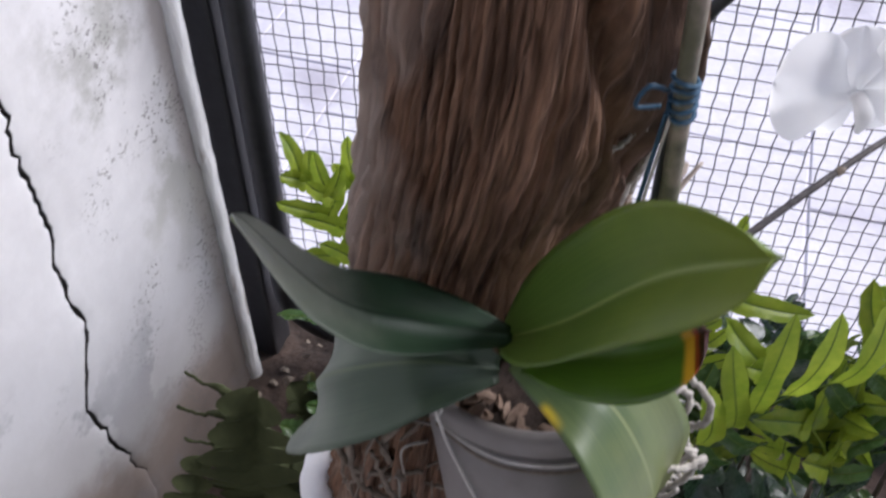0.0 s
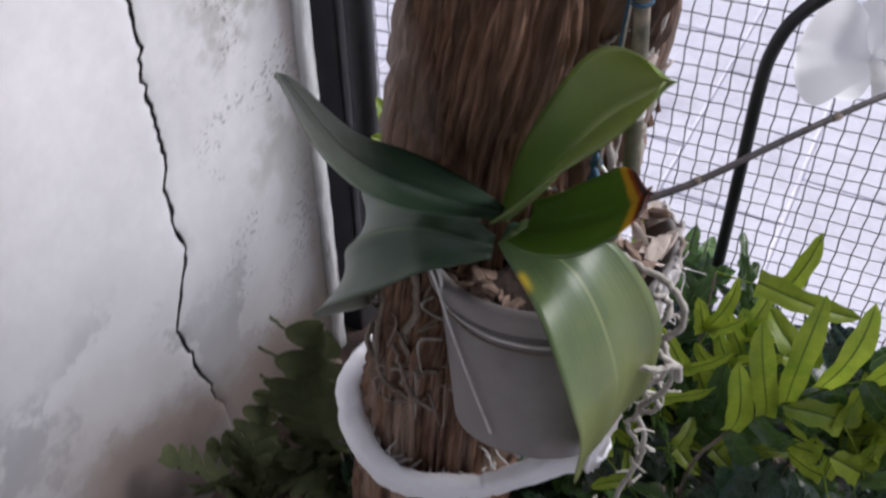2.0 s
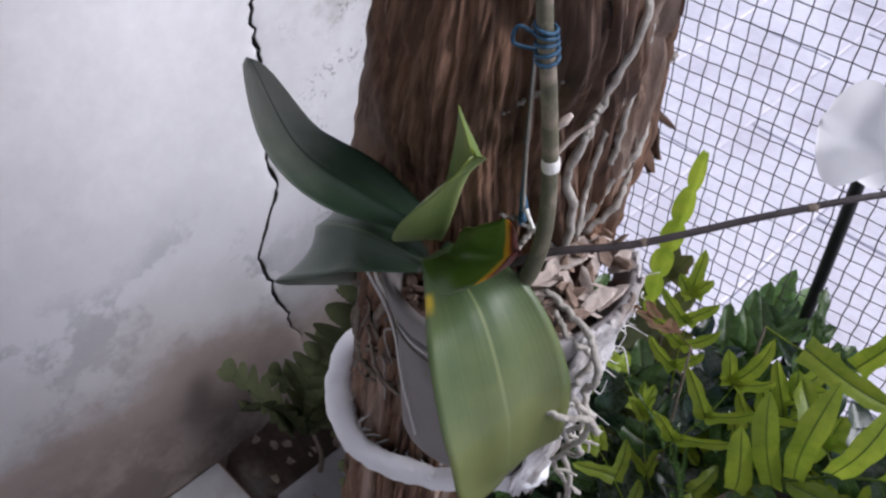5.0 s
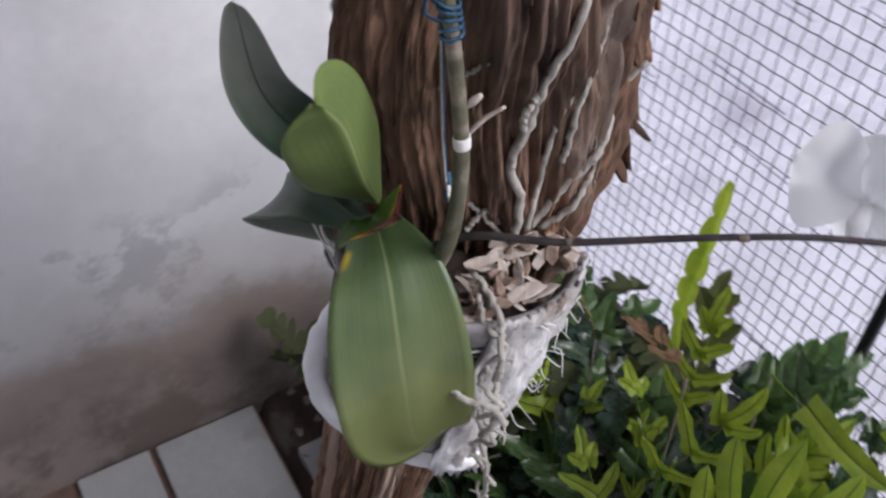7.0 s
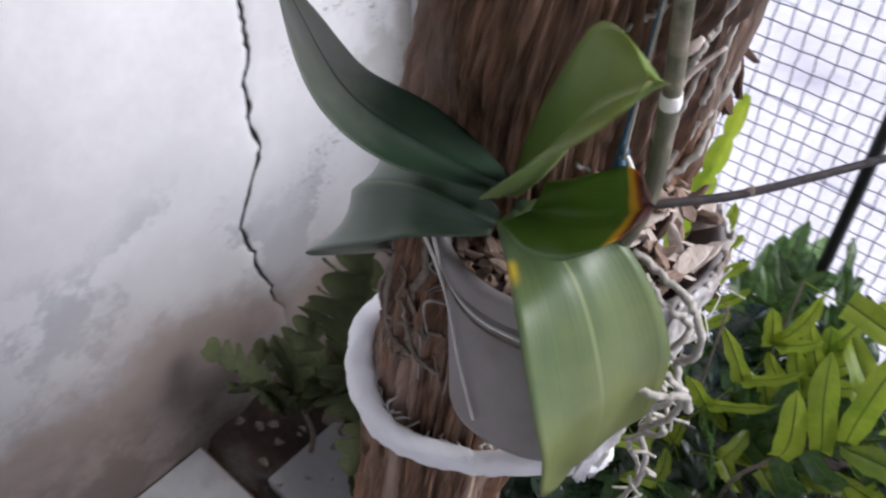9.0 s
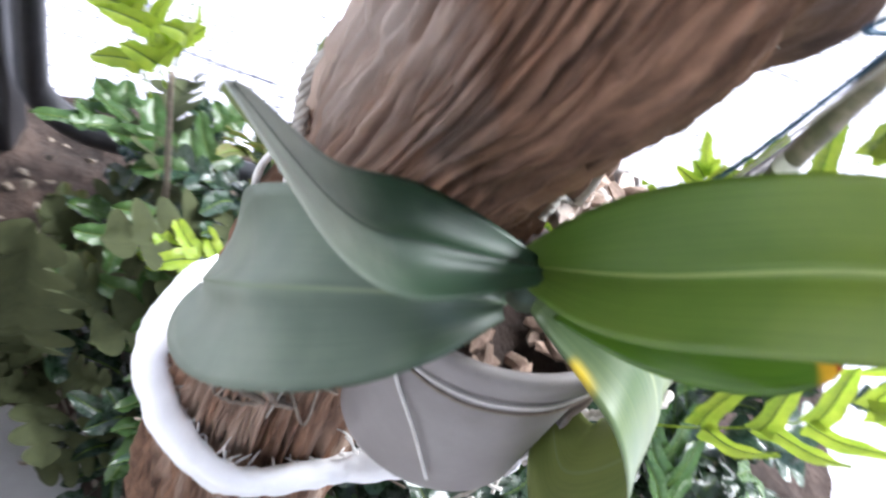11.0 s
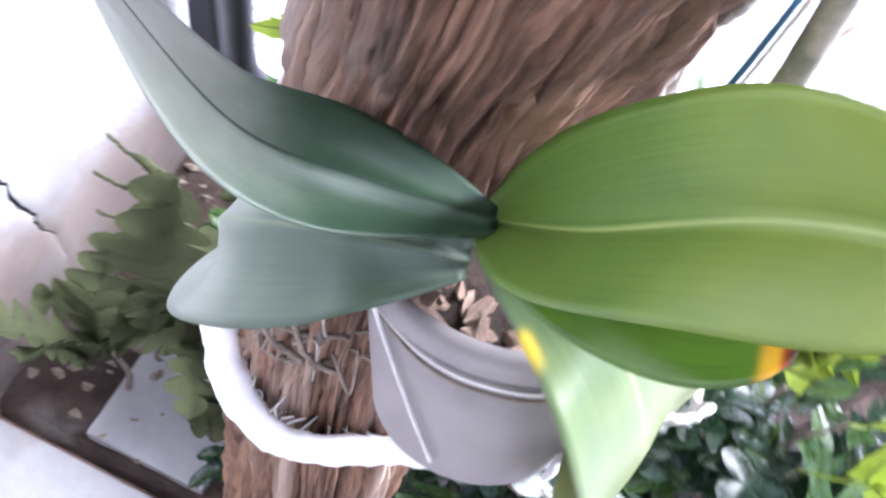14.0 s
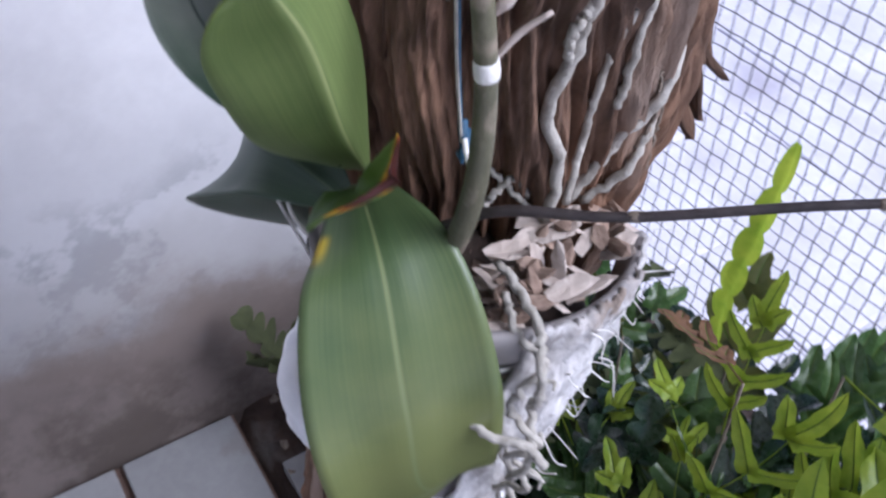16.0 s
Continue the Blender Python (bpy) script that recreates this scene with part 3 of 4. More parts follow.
def trunk_point(a, z, out=0.0):
    """A point on the trunk's furrowed skin towards the angle a (0: +x) at the height z."""
    z0 = z
    acc = np.zeros(5)
    for dz in (-0.06, -0.02, 0.02, 0.06):
        acc += [np.interp(z + dz, KNOT_Z, k) for k in (KNOT_X, KNOT_Y, KNOT_RX, KNOT_RY, KNOT_TURN)]
    cx, cy, rx, ry, turn = acc / 4
    turn = radians(turn)
    ca, sa = math.cos(a + 0.35 * z), math.sin(a + 0.35 * z)
    r = 1.0
    d = 0.005 * noise.noise((ca * 3.2, sa * 3.2, z * 2.4))
    # long plates split lengthwise, with stringy fibres down them
    bend = 0.7 * noise.noise((ca * 2, sa * 2, z * 3))
    plate = abs(noise.noise((ca * 6.5 + bend, sa * 6.5, z * 2.2 + 7)))
    d += 0.013 * (0.25 - min(plate * 1.9, 0.42))
    d += 0.008 * (0.22 - abs(noise.noise((ca * 17 + bend, sa * 17, z * 5 + 3))) * 1.2)
    d += 0.004 * noise.noise((ca * 34 + bend, sa * 34, z * 8)) + 0.0022 * noise.noise((ca * 62 + 2 * bend, sa * 62, z * 14)) + 0.0018 * noise.noise((ca * 40, sa * 40, z * 60))
    side = max(0.0, math.cos(a - radians(185)))
    d += side * (0.009 * (0.2 - abs(noise.noise((ca * 9, sa * 9, z * 24)))) + 0.004 * noise.noise((ca * 22, sa * 22, z * 40)))
    side = max(0.0, math.cos(a - radians(30)))
    d += side * 0.010 * (0.3 - abs(noise.noise((ca * 20 + bend, sa * 20, z * 5 + 11))) * 1.6)
    # a burl and the deep fold beside it
    near = noise.voronoi((ca * 5.5 + bend * 0.5, sa * 5.5, z * 7))[0]
    d -= 0.004 * math.exp(-(((near[1] - near[0]) / 0.085) ** 2))
    da = (a + math.pi) % (2 * math.pi) - math.pi
    d += 0.016 * math.exp(-(((da + 0.36) / 0.26) ** 2) - ((z - 1.05) / 0.045) ** 2)
    fold = da - (-0.66 - 4.6 * (z - 1.03))
    if 0.97 < z < 1.2:
        d -= 0.014 * math.exp(-((fold / 0.09) ** 2)) * min(1.0, max(0.0, (z - 0.98) * 12), max(0.0, (1.2 - z) * 10))
    d -= 0.024 * math.exp(-(((da + 2.85) / 0.5) ** 2) - ((z - 0.78) / 0.085) ** 2) + 0.010 * math.exp(-(((da + 1.75) / 0.4) ** 2) - ((z - 0.93) / 0.035) ** 2)
    d += out
    u, v = (rx + d) * math.cos(a - turn), (ry + d) * math.sin(a - turn)
    return np.array((cx + u * math.cos(turn) - v * math.sin(turn), cy + u * math.sin(turn) + v * math.cos(turn), z0))


def tree():
    t = thing("tree", "old leaning tree trunk with stringy furrowed brown bark", "tree trunk")
    na, nz = 480, 430
    zs = np.concatenate([np.linspace(-0.08, 0.5, 90)[:-1], np.linspace(0.5, 1.25, 300)[:-1], np.linspace(1.25, 2.0, nz - 388)])
    verts, faces = [], []
    uvs = []
    for z in zs:
        for k in range(na):
            a = 2 * math.pi * k / na + math.pi / 2
            verts.append(trunk_point(a, z))
            uvs.append((0.085 * a + 0.010 * noise.noise((a, z * 5, 0)), z))
    n = len(zs)
    for i in range(n - 1):
        for k in range(na):
            a, b = i * na + k, i * na + (k + 1) % na
            faces.append((a, b, b + na, a + na))
    faces.append(tuple((n - 1) * na + k for k in range(na)))
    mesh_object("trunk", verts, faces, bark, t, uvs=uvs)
    # loose flakes of bark along the torn edge and over the face
    rng = np.random.default_rng(5)
    spots = [(48, 0.915, 0.06, 0.35), (54, 0.90, 0.045, 0.4), (43, 0.925, 0.05, 0.25), (60, 0.95, 0.05, 0.3), (52, 0.985, 0.06, 0.2), (64, 1.03, 0.05, 0.2), (57, 1.06, 0.06, 0.15), (46, 0.955, 0.05, 0.25),
             (50, 0.935, 0.035, 0.45), (66, 0.99, 0.05, 0.2), (200, 1.02, 0.05, 0.06), (250, 1.04, 0.05, 0.06), (300, 1.0, 0.06, 0.08), (20, 1.06, 0.07, 0.12), (35, 1.02, 0.06, 0.15), (340, 1.1, 0.06, 0.1)]
    for a, z, ln, lift in spots:
        a = radians(a)
        verts, faces = [], []
        m = 9
        wid = rng.uniform(0.05, 0.10)
        for i in range(m):
            v = i / (m - 1)
            half = wid * (1 - v**2.5) * (0.75 + 0.25 * math.sin(9 * v + a))
            for s in (-1, -0.4, 0.3, 1):
                p = trunk_point(a + half * s * 0.5, z + ln * (0.4 - v), -0.002 + lift * 0.05 * v**2 + 0.003 * (1 - abs(s)))
                verts.append(p)
        back = len(verts)
        for i in range(back):
            p = np.array(verts[i])
            verts.append(p - 0.0025 * np.array((math.cos(a), math.sin(a), 0.0)))
        for i in range(m - 1):
            for j in range(3):
                q = (i * 4 + j, i * 4 + j + 1, i * 4 + j + 5, i * 4 + j + 4)
                faces += [q, tuple(back + k for k in q[::-1])]
            for j in (0, 3):
                u, w = i * 4 + j, (i + 1) * 4 + j
                faces.append((u, w, back + w, back + u) if j == 0 else (w, u, back + u, back + w))
        for j in range(3):
            u = (m - 1) * 4 + j
            faces.append((u, u + 1, back + u + 1, back + u))
        mesh_object("bark_flake", verts, faces, bark, t, uvs=[(0.085 * (a + 0.02 * (q % 4)), z + 0.006 * (q // 4)) for q in range(len(verts))])
    return t


tree()

# ---- the orchid ----
orchid = thing("orchid", "moth orchid with fleshy green strap leaves tied to the tree", "orchid")
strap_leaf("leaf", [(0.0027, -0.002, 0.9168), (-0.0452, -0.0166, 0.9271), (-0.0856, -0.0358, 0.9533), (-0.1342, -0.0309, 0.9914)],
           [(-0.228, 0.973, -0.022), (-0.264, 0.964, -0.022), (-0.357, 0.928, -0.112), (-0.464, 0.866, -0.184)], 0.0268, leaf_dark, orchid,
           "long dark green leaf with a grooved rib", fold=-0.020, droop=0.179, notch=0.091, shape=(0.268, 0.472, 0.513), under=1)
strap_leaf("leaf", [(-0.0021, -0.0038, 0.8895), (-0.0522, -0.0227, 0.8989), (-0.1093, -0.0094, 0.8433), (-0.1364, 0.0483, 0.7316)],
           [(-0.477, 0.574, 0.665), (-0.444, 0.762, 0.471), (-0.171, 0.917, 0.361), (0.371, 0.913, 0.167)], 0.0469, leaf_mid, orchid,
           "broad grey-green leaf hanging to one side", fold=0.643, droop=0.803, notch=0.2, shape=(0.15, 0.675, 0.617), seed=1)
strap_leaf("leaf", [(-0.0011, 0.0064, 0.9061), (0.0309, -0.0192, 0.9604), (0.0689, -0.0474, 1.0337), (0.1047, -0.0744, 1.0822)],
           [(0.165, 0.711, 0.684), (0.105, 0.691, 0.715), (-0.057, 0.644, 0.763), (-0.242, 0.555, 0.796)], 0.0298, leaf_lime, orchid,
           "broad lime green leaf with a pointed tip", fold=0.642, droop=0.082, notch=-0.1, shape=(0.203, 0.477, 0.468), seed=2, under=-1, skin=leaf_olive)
strap_leaf("leaf", [(0.0201, -0.0049, 0.9165), (0.0487, -0.0238, 0.9441), (0.0774, -0.0326, 0.9699), (0.0949, -0.0308, 0.9909)],
           [(0.579, 0.405, 0.707), (0.43, 0.429, 0.794), (0.427, 0.458, 0.78), (0.382, 0.452, 0.806)], 0.0237, leaf_burnt, orchid,
           "shorter green leaf with a yellow and black scorched tip", fold=0.242, droop=-0.005, notch=-0.064, shape=(0.697, 0.63, 0.366), seed=3)
strap_leaf("leaf", [(0.0092, -0.0016, 0.9078), (0.0611, -0.0181, 0.9034), (0.0955, -0.0262, 0.8426), (0.0917, -0.0115, 0.7591), (0.0812, 0.0389, 0.7492)],
           [(-0.018, 0.989, 0.145), (0.021, 0.95, 0.312), (0.128, 0.839, 0.529), (0.271, 0.6, 0.753), (0.098, 0.457, 0.884)], 0.0453, leaf_hang, orchid,
           "large pale green leaf hanging down over the pot", fold=-0.426, droop=-0.445, notch=0.388, shape=(0.294, 0.508, 1.054), seed=4, under=-1)
tube([(0.018, 0.03, 0.86), (0.012, 0.016, 0.878), (0.008, 0.010, 0.892), (0.006, 0.008, 0.902)], [0.012, 0.012, 0.010, 0.004], leaf_dark, "stem", orchid, "short leafy stem", count=16, sides=14)

# ---- the pot against the trunk ----
RIM = (0.010, 0.068, 0.850, 0.0840)
FOOT = (0.021, 0.027, 0.690, 0.056)


def pot_point(a, v, out=0.0):
    """A point of the pot's wall at the angle a; v: 0 at the foot, 1 at the rim."""
    cx, cy, z, r = [f + (t - f) * v for f, t in zip(FOOT, RIM)]
    dx, dy = (r + out) * math.cos(a), (r + out) * math.sin(a)
    return np.array((cx + dx, cy + dy, z + 0.10 * dx - (0.55 - 0.5 * v) * dy))


def half_pot():
    pot = thing("flower_pot", "grey-brown plastic pot fixed against the trunk", "flower pot")
    a0, a1, n = radians(-172), radians(52), 70
    angles = np.linspace(a0, a1, n)

    def surface(prof, name, label):
        verts, faces = [], []
        for v, out in prof:
            verts += [pot_point(a, v, out) for a in angles]
        for i in range(len(prof) - 1):
            for k in range(n - 1):
                u = i * n + k
                faces.append((u, u + 1, u + n + 1, u + n))
        for k in (0, n - 1):
            faces.append(tuple(i * n + k for i in range(len(prof))))
        mesh_object(name, verts, faces, pot_plastic, pot, label)

    surface([(0.0, -0.006), (0.0, 0.0), (0.03, 0.0012), (0.5, 0.0), (0.86, 0.0), (0.86, -0.003), (0.4, -0.003), (0.02, -0.006)], "wall", "")
    surface([(0.855, 0.0005), (0.858, 0.005), (0.87, 0.0062), (0.97, 0.0072), (1.0, 0.006), (1.01, 0.003), (1.0, -0.0005), (0.9, -0.002), (0.855, -0.001)], "rim", "rolled pale rim")
    verts = [pot_point(a, 0.04, -0.004) for a in angles] + [np.array((FOOT[0], FOOT[1], FOOT[2] + 0.01))]
    mesh_object("base", verts, [(k, k + 1, n) for k in range(n - 1)], pot_plastic, pot)


half_pot()


def chip_mesh(seed, ln, wd, th, mat):
    rng = np.random.default_rng(seed)
    bm = bmesh.new()
    bmesh.ops.create_icosphere(bm, subdivisions=1, radius=1.0)
    for v in bm.verts:
        k = rng.uniform(0.7, 1.15)
        v.co = Vector((v.co.x * ln * k, v.co.y * wd * k, v.co.z * th * k + 0.4 * th * v.co.x**2))
    me = bpy.data.meshes.new("bark_chip")
    bm.to_mesh(me)
    bm.free()
    me.materials.append(mat)
    return me


def potting_mix():
    mix = thing("potting_mix", "loose bark chips and dry husks heaped in the pot", "potting mix")
    chips = [chip_mesh(k, 0.009 + 0.002 * k, 0.0055, 0.003, chip) for k in range(5)]
    husks = [chip_mesh(20 + k, 0.013 + 0.005 * (k % 3), 0.0055 + 0.0015 * (k % 2), 0.0014, husk) for k in range(4)]
    rng = np.random.default_rng(31)
    for k in range(150):
        a, f = rng.uniform(radians(-150), radians(70)), math.sqrt(rng.uniform(0.15, 0.9))
        p = pot_point(a, 1.0) * f + np.array((RIM[0], RIM[1], RIM[2])) * (1 - f)
        right = max(0.0, math.cos(a - radians(20)))
        p[2] += -0.03 + 0.04 * right + rng.uniform(-0.006, 0.006)
        big = right > 0.5 and rng.uniform() < 0.5
        ob = new("husk" if big else "bark_chip", (husks if big else chips)[int(rng.integers(4))])
        ob.parent = mix
        ob.matrix_basis = pose(*p, rng.uniform(-40, 40), rng.uniform(-40, 40), rng.uniform(0, 360))
    # a dark bed of fines under the chips
    n = 40
    verts = [pot_point(2 * math.pi * k / n, 0.72, -0.004) for k in range(n)] + [np.array((RIM[0], RIM[1], 0.842))]
    mesh_object("soil_bed", verts, [(k, (k + 1) % n, n) for k in range(n)], soil, mix)


potting_mix()


# ---- white foam collar, fleece and cords ----
def collar():
    path = spline([(0.080, 0.034, 0.687), (0.062, 0.032, 0.665), (0.0216, 0.0254, 0.6205), (-0.0115, 0.0188, 0.5884), (-0.0565, -0.0025, 0.584), (-0.094, -0.0123, 0.5958), (-0.1369, 0.0112, 0.6053),
                   (-0.1585, 0.047, 0.6144), (-0.158, 0.082, 0.622), (-0.142, 0.112, 0.632), (-0.108, 0.128, 0.64)], 110)
    verts, faces = [], []
    m = 16
    for i, c in enumerate(path):
        tan = path[min(i + 1, 109)] - path[max(i - 1, 0)]
        tan /= np.linalg.norm(tan)
        ax = np.array((*trunk_axis(c[2]), c[2]))
        outw = c - ax
        outw -= tan * (outw @ tan)
        outw /= np.linalg.norm(outw)
        up = np.cross(tan, outw)
        up *= np.sign(up[2]) or 1
        f = i / 109
        tall = 0.0165 * (1 if f < 0.85 else 1 - (f - 0.85) * 3) * (0.88 + 0.25 * math.exp(-(((f - 0.55) / 0.16) ** 2)))
        for k in range(m):
            b = 2 * math.pi * k / m
            w = (0.0098 + 0.0035 * math.exp(-(((f - 0.66) / 0.14) ** 2))) * math.copysign(abs(math.cos(b)) ** 0.7, math.cos(b))
            h = tall * math.copysign(abs(math.sin(b)) ** 0.8, math.sin(b))
            verts.append(c + outw * (w + 0.14 * h + 0.0028 * noise.noise((f * 34, b * 1.6, 1)) + 0.0012 * noise.noise((f * 110, b * 4, 7))) + up * (h + 0.003 * noise.noise((f * 30, b, 5)) + 0.0012 * noise.noise((f * 120, b * 4, 3))))
    for i in range(109):
        for k in range(m):
            a, b = i * m + k, i * m + (k + 1) % m
            faces.append((a, a + m, b + m, b))
    faces += [tuple(range(m)), tuple(109 * m + k for k in range(m))[::-1]]
    band = thing("foam_collar", "thick white foam strip wrapped round the trunk below the pot", "foam strip")
    mesh_object("strip", verts, faces, foam, band)
    rng = np.random.default_rng(21)
    for k in range(46):
        i = int(rng.integers(6, 92))
        c = path[i]
        inward = np.array((*trunk_axis(c[2]), c[2])) - c
        inward /= np.linalg.norm(inward)
        p = c + inward * 0.008 + np.array((0, 0, rng.uniform(0.004, 0.014)))
        q = p + inward * rng.uniform(0.004, 0.016) + rng.normal(0, 0.006, 3) + np.array((0, 0, 0.003))
        tube([p, (p + q) / 2 + rng.normal(0, 0.003, 3), q], [0.0012, 0.0005], string_white, "frayed_tuft", band, count=8, sides=5)
    return band


collar()


def fleece_wrap():
    """Torn white fleece stuffed round one side of the pot, from the rim down to the collar."""
    verts, faces = [], []
    na, nv = 46, 26
    for i in range(na):
        a = radians(-18 + 68 * i / (na - 1))
        for j in range(nv):
            v = 1.01 - 1.07 * j / (nv - 1)
            p = pot_point(a, v, 0.007 + 0.005 * noise.noise((a * 9, v * 8, 0)) + 0.003 * noise.noise((a * 30, v * 25, 3)) + 0.012 * (1 - v) * max(0, v - 0.1))
            if j == 0:
                p[2] += 0.010 * noise.noise((a * 25, 1, 1))
            if j == nv - 1:
                p[2] -= 0.012 + 0.014 * noise.noise((a * 18, 4, 1))
            verts.append(p)
    for i in range(na - 1):
        for j in range(nv - 1):
            u = i * nv + j
            faces.append((u, u + 1, u + nv + 1, u + nv))
    ob = mesh_object("fleece", verts, faces, fleece)
    sol = ob.modifiers.new("thickness", "SOLIDIFY")
    sol.thickness = 0.003
    tagged(ob, "torn dirty white fleece wrapped round one side of the pot", "fleece")
    rng = np.random.default_rng(12)
    for k in range(26):
        a = radians(rng.uniform(0, 62))
        p = pot_point(a, rng.uniform(0.2, 1.02), 0.012)
        q = p + np.array((rng.uniform(0.0, 0.02), rng.uniform(-0.008, 0.016), rng.uniform(-0.022, 0.008)))
        tube([p, (p + q) / 2 + rng.normal(0, 0.004, 3), q], [0.0007, 0.0003], string_white, "fibre", ob, count=8, sides=4)


fleece_wrap()

cord = thing("tying_cord", "thin white cord tied over the pot and round the trunk", "cord")
tube([(-0.050, -0.026, 0.888), (-0.034, -0.026, 0.872), *[pot_point(radians(a), v, 0.004) for a, v in ((-122, 0.72), (-108, 0.42), (-94, 0.12))]], 0.0011, string_white, "cord", cord, count=30, sides=6)
tube([(-0.040, -0.018, 0.884), (-0.030, -0.022, 0.866), *[pot_point(radians(a), 0.84 - 0.05 * math.sin((a + 130) / 125 * math.pi), 0.004) for a in (-125, -105, -85, -60, -30, 0, 25, 45)]], 0.0012, string_white, "cord", cord, count=60, sides=6)
tube([pot_point(radians(a), 0.80 - 0.06 * math.sin((a + 130) / 125 * math.pi), 0.004) for a in (-128, -105, -85, -60, -30, 0, 25, 45)], 0.0009, root_old, "cord", cord, count=50, sides=6)


def braid():
    """Grey braided cord and two white strands tied slantwise round the trunk."""
    rope = thing("braided_cord", "grey braided cord with white strands tied round the trunk", "cord")
    stations = [(214, 0.873), (210, 0.874), (204, 0.877), (193, 0.880), (178, 0.893), (163, 0.900), (140, 0.905)]
    base = spline([trunk_point(radians(a), z, 0.007) for a, z in stations], 90)
    for s in range(3):
        pts = [c + 0.0023 * np.array((math.cos(i * 0.75 + s * 2.094), math.sin(i * 0.75 + s * 2.094), math.cos(i * 0.75 + s * 2.094 + 1.2))) for i, c in enumerate(base)]
        tube(pts, 0.0017, root_skin, "strand", rope, count=180, sides=6)
    for off in (-0.010, -0.014):
        tube([trunk_point(radians(a), z + off, 0.0065) for a, z in stations], 0.0012, string_white, "strand", rope, "white strand", count=70, sides=6)
    tube([trunk_point(radians(a), z, 0.005) for a, z in ((170, 0.885), (176, 0.85), (178, 0.82), (174, 0.78), (170, 0.72), (168, 0.66))], 0.0024, string_white, "strand", rope, "white strand", count=50, sides=6)


braid()


# ---- roots ----
aerial = thing("aerial_roots", "pale grey aerial roots crawling over the bark and hanging", "orchid roots")
rng = np.random.default_rng(77)
for k, (stations, r) in enumerate([
        ([(-2, 0.862), (0, 0.90), (-4, 0.935), (2, 0.975), (4, 1.00), (12, 1.05), (16, 1.075)], 0.0034), ([(4, 1.0), (-1, 0.985), (0, 0.965)], 0.0026),
        ([(8, 0.865), (22, 0.90), (34, 0.93), (48, 0.965), (54, 0.985)], 0.003), ([(14, 0.862), (26, 0.885), (34, 0.905), (44, 0.93), (50, 0.955)], 0.0026),
        ([(4, 0.87), (9, 0.91), (12, 0.95), (18, 0.985)], 0.0022), ([(16, 0.93), (20, 0.97), (27, 1.01), (31, 1.04)], 0.0022), ([(28, 1.05), (24, 1.08), (27, 1.11)], 0.0028),
        ([(-20, 0.868), (-12, 0.885), (-6, 0.87)], 0.0022), ([(-26, 0.90), (-16, 0.885), (-8, 0.868), (-2, 0.86)], 0.002), ([(-30, 1.0), (-20, 1.015), (-14, 1.03)], 0.0014),
        ([(36, 0.87), (40, 0.90), (42, 0.94)], 0.0012), ([(44, 0.87), (45, 0.92)], 0.0011), ([(30, 0.87), (32, 0.91), (33, 0.94)], 0.0012),
        ([(205, 0.80), (212, 0.755), (222, 0.715), (240, 0.70), (262, 0.703), (285, 0.708)], 0.0028), ([(240, 0.82), (244, 0.77), (236, 0.735), (248, 0.69), (270, 0.675)], 0.0032),
        ([(262, 0.83), (268, 0.78), (262, 0.74), (275, 0.70)], 0.0034), ([(225, 0.83), (228, 0.79), (240, 0.755), (262, 0.745)], 0.002), ([(210, 0.70), (230, 0.672), (255, 0.66), (280, 0.672)], 0.0024),
        ([(230, 0.66), (250, 0.69), (275, 0.72)], 0.002), ([(285, 0.66), (270, 0.69), (255, 0.73)], 0.0022)]):
    shift = -15 if k < 13 else 0
    tube([trunk_point(radians(a + shift), z, r * 0.9) for a, z in stations], [r, r * 0.95, r * 0.7], root_skin if k < 10 else root_old, "root", aerial, count=36, sides=8, wobble=0.0006, seed=k)
tube([(0.06, 0.045, 0.875), (0.085, 0.047, 0.868), (0.112, 0.034, 0.866), (0.118, 0.03, 0.845), (0.108, 0.036, 0.82), (0.120, 0.03, 0.795), (0.110, 0.030, 0.765), (0.102, 0.034, 0.745), (0.112, 0.036, 0.70), (0.100, 0.040, 0.63), (0.098, 0.044, 0.57), (0.091, 0.045, 0.516)],
     [0.0024, 0.0024, 0.0022, 0.0017], root_skin, "root", aerial, "long pale root hanging free", count=90, wobble=0.0007, seed=50)
tube([(0.072, 0.042, 0.867), (0.09, 0.036, 0.86), (0.106, 0.042, 0.849), (0.104, 0.026, 0.825), (0.118, 0.036, 0.80), (0.104, 0.028, 0.775), (0.116, 0.036, 0.755), (0.098, 0.03, 0.735), (0.108, 0.04, 0.69), (0.104, 0.036, 0.65)],
     [0.0021, 0.002, 0.0015], root_skin, "root", aerial, "twisted pale root hanging beside the leaf", count=80, wobble=0.0008, seed=51)
tube([(0.085, 0.0, 0.826), (0.099, 0.006, 0.822), (0.112, 0.011, 0.819), (0.122, 0.024, 0.815), (0.124, 0.036, 0.79)], [0.002, 0.0024, 0.0026], root_skin, "root", aerial, count=30, wobble=0.0005, seed=52)
for k in range(16):
    z = rng.uniform(0.54, 0.84)
    p = np.array((0.105 + rng.normal(0, 0.006), 0.036 + rng.normal(0, 0.006), z))
    q = p + np.array((rng.uniform(-0.012, 0.02), rng.uniform(-0.012, 0.014), rng.uniform(-0.02, 0.012)))
    tube([p, (p + q) / 2 + rng.normal(0, 0.004, 3), q], [0.0016, 0.0009], root_skin, "rootlet", aerial, count=10, sides=6, seed=k)
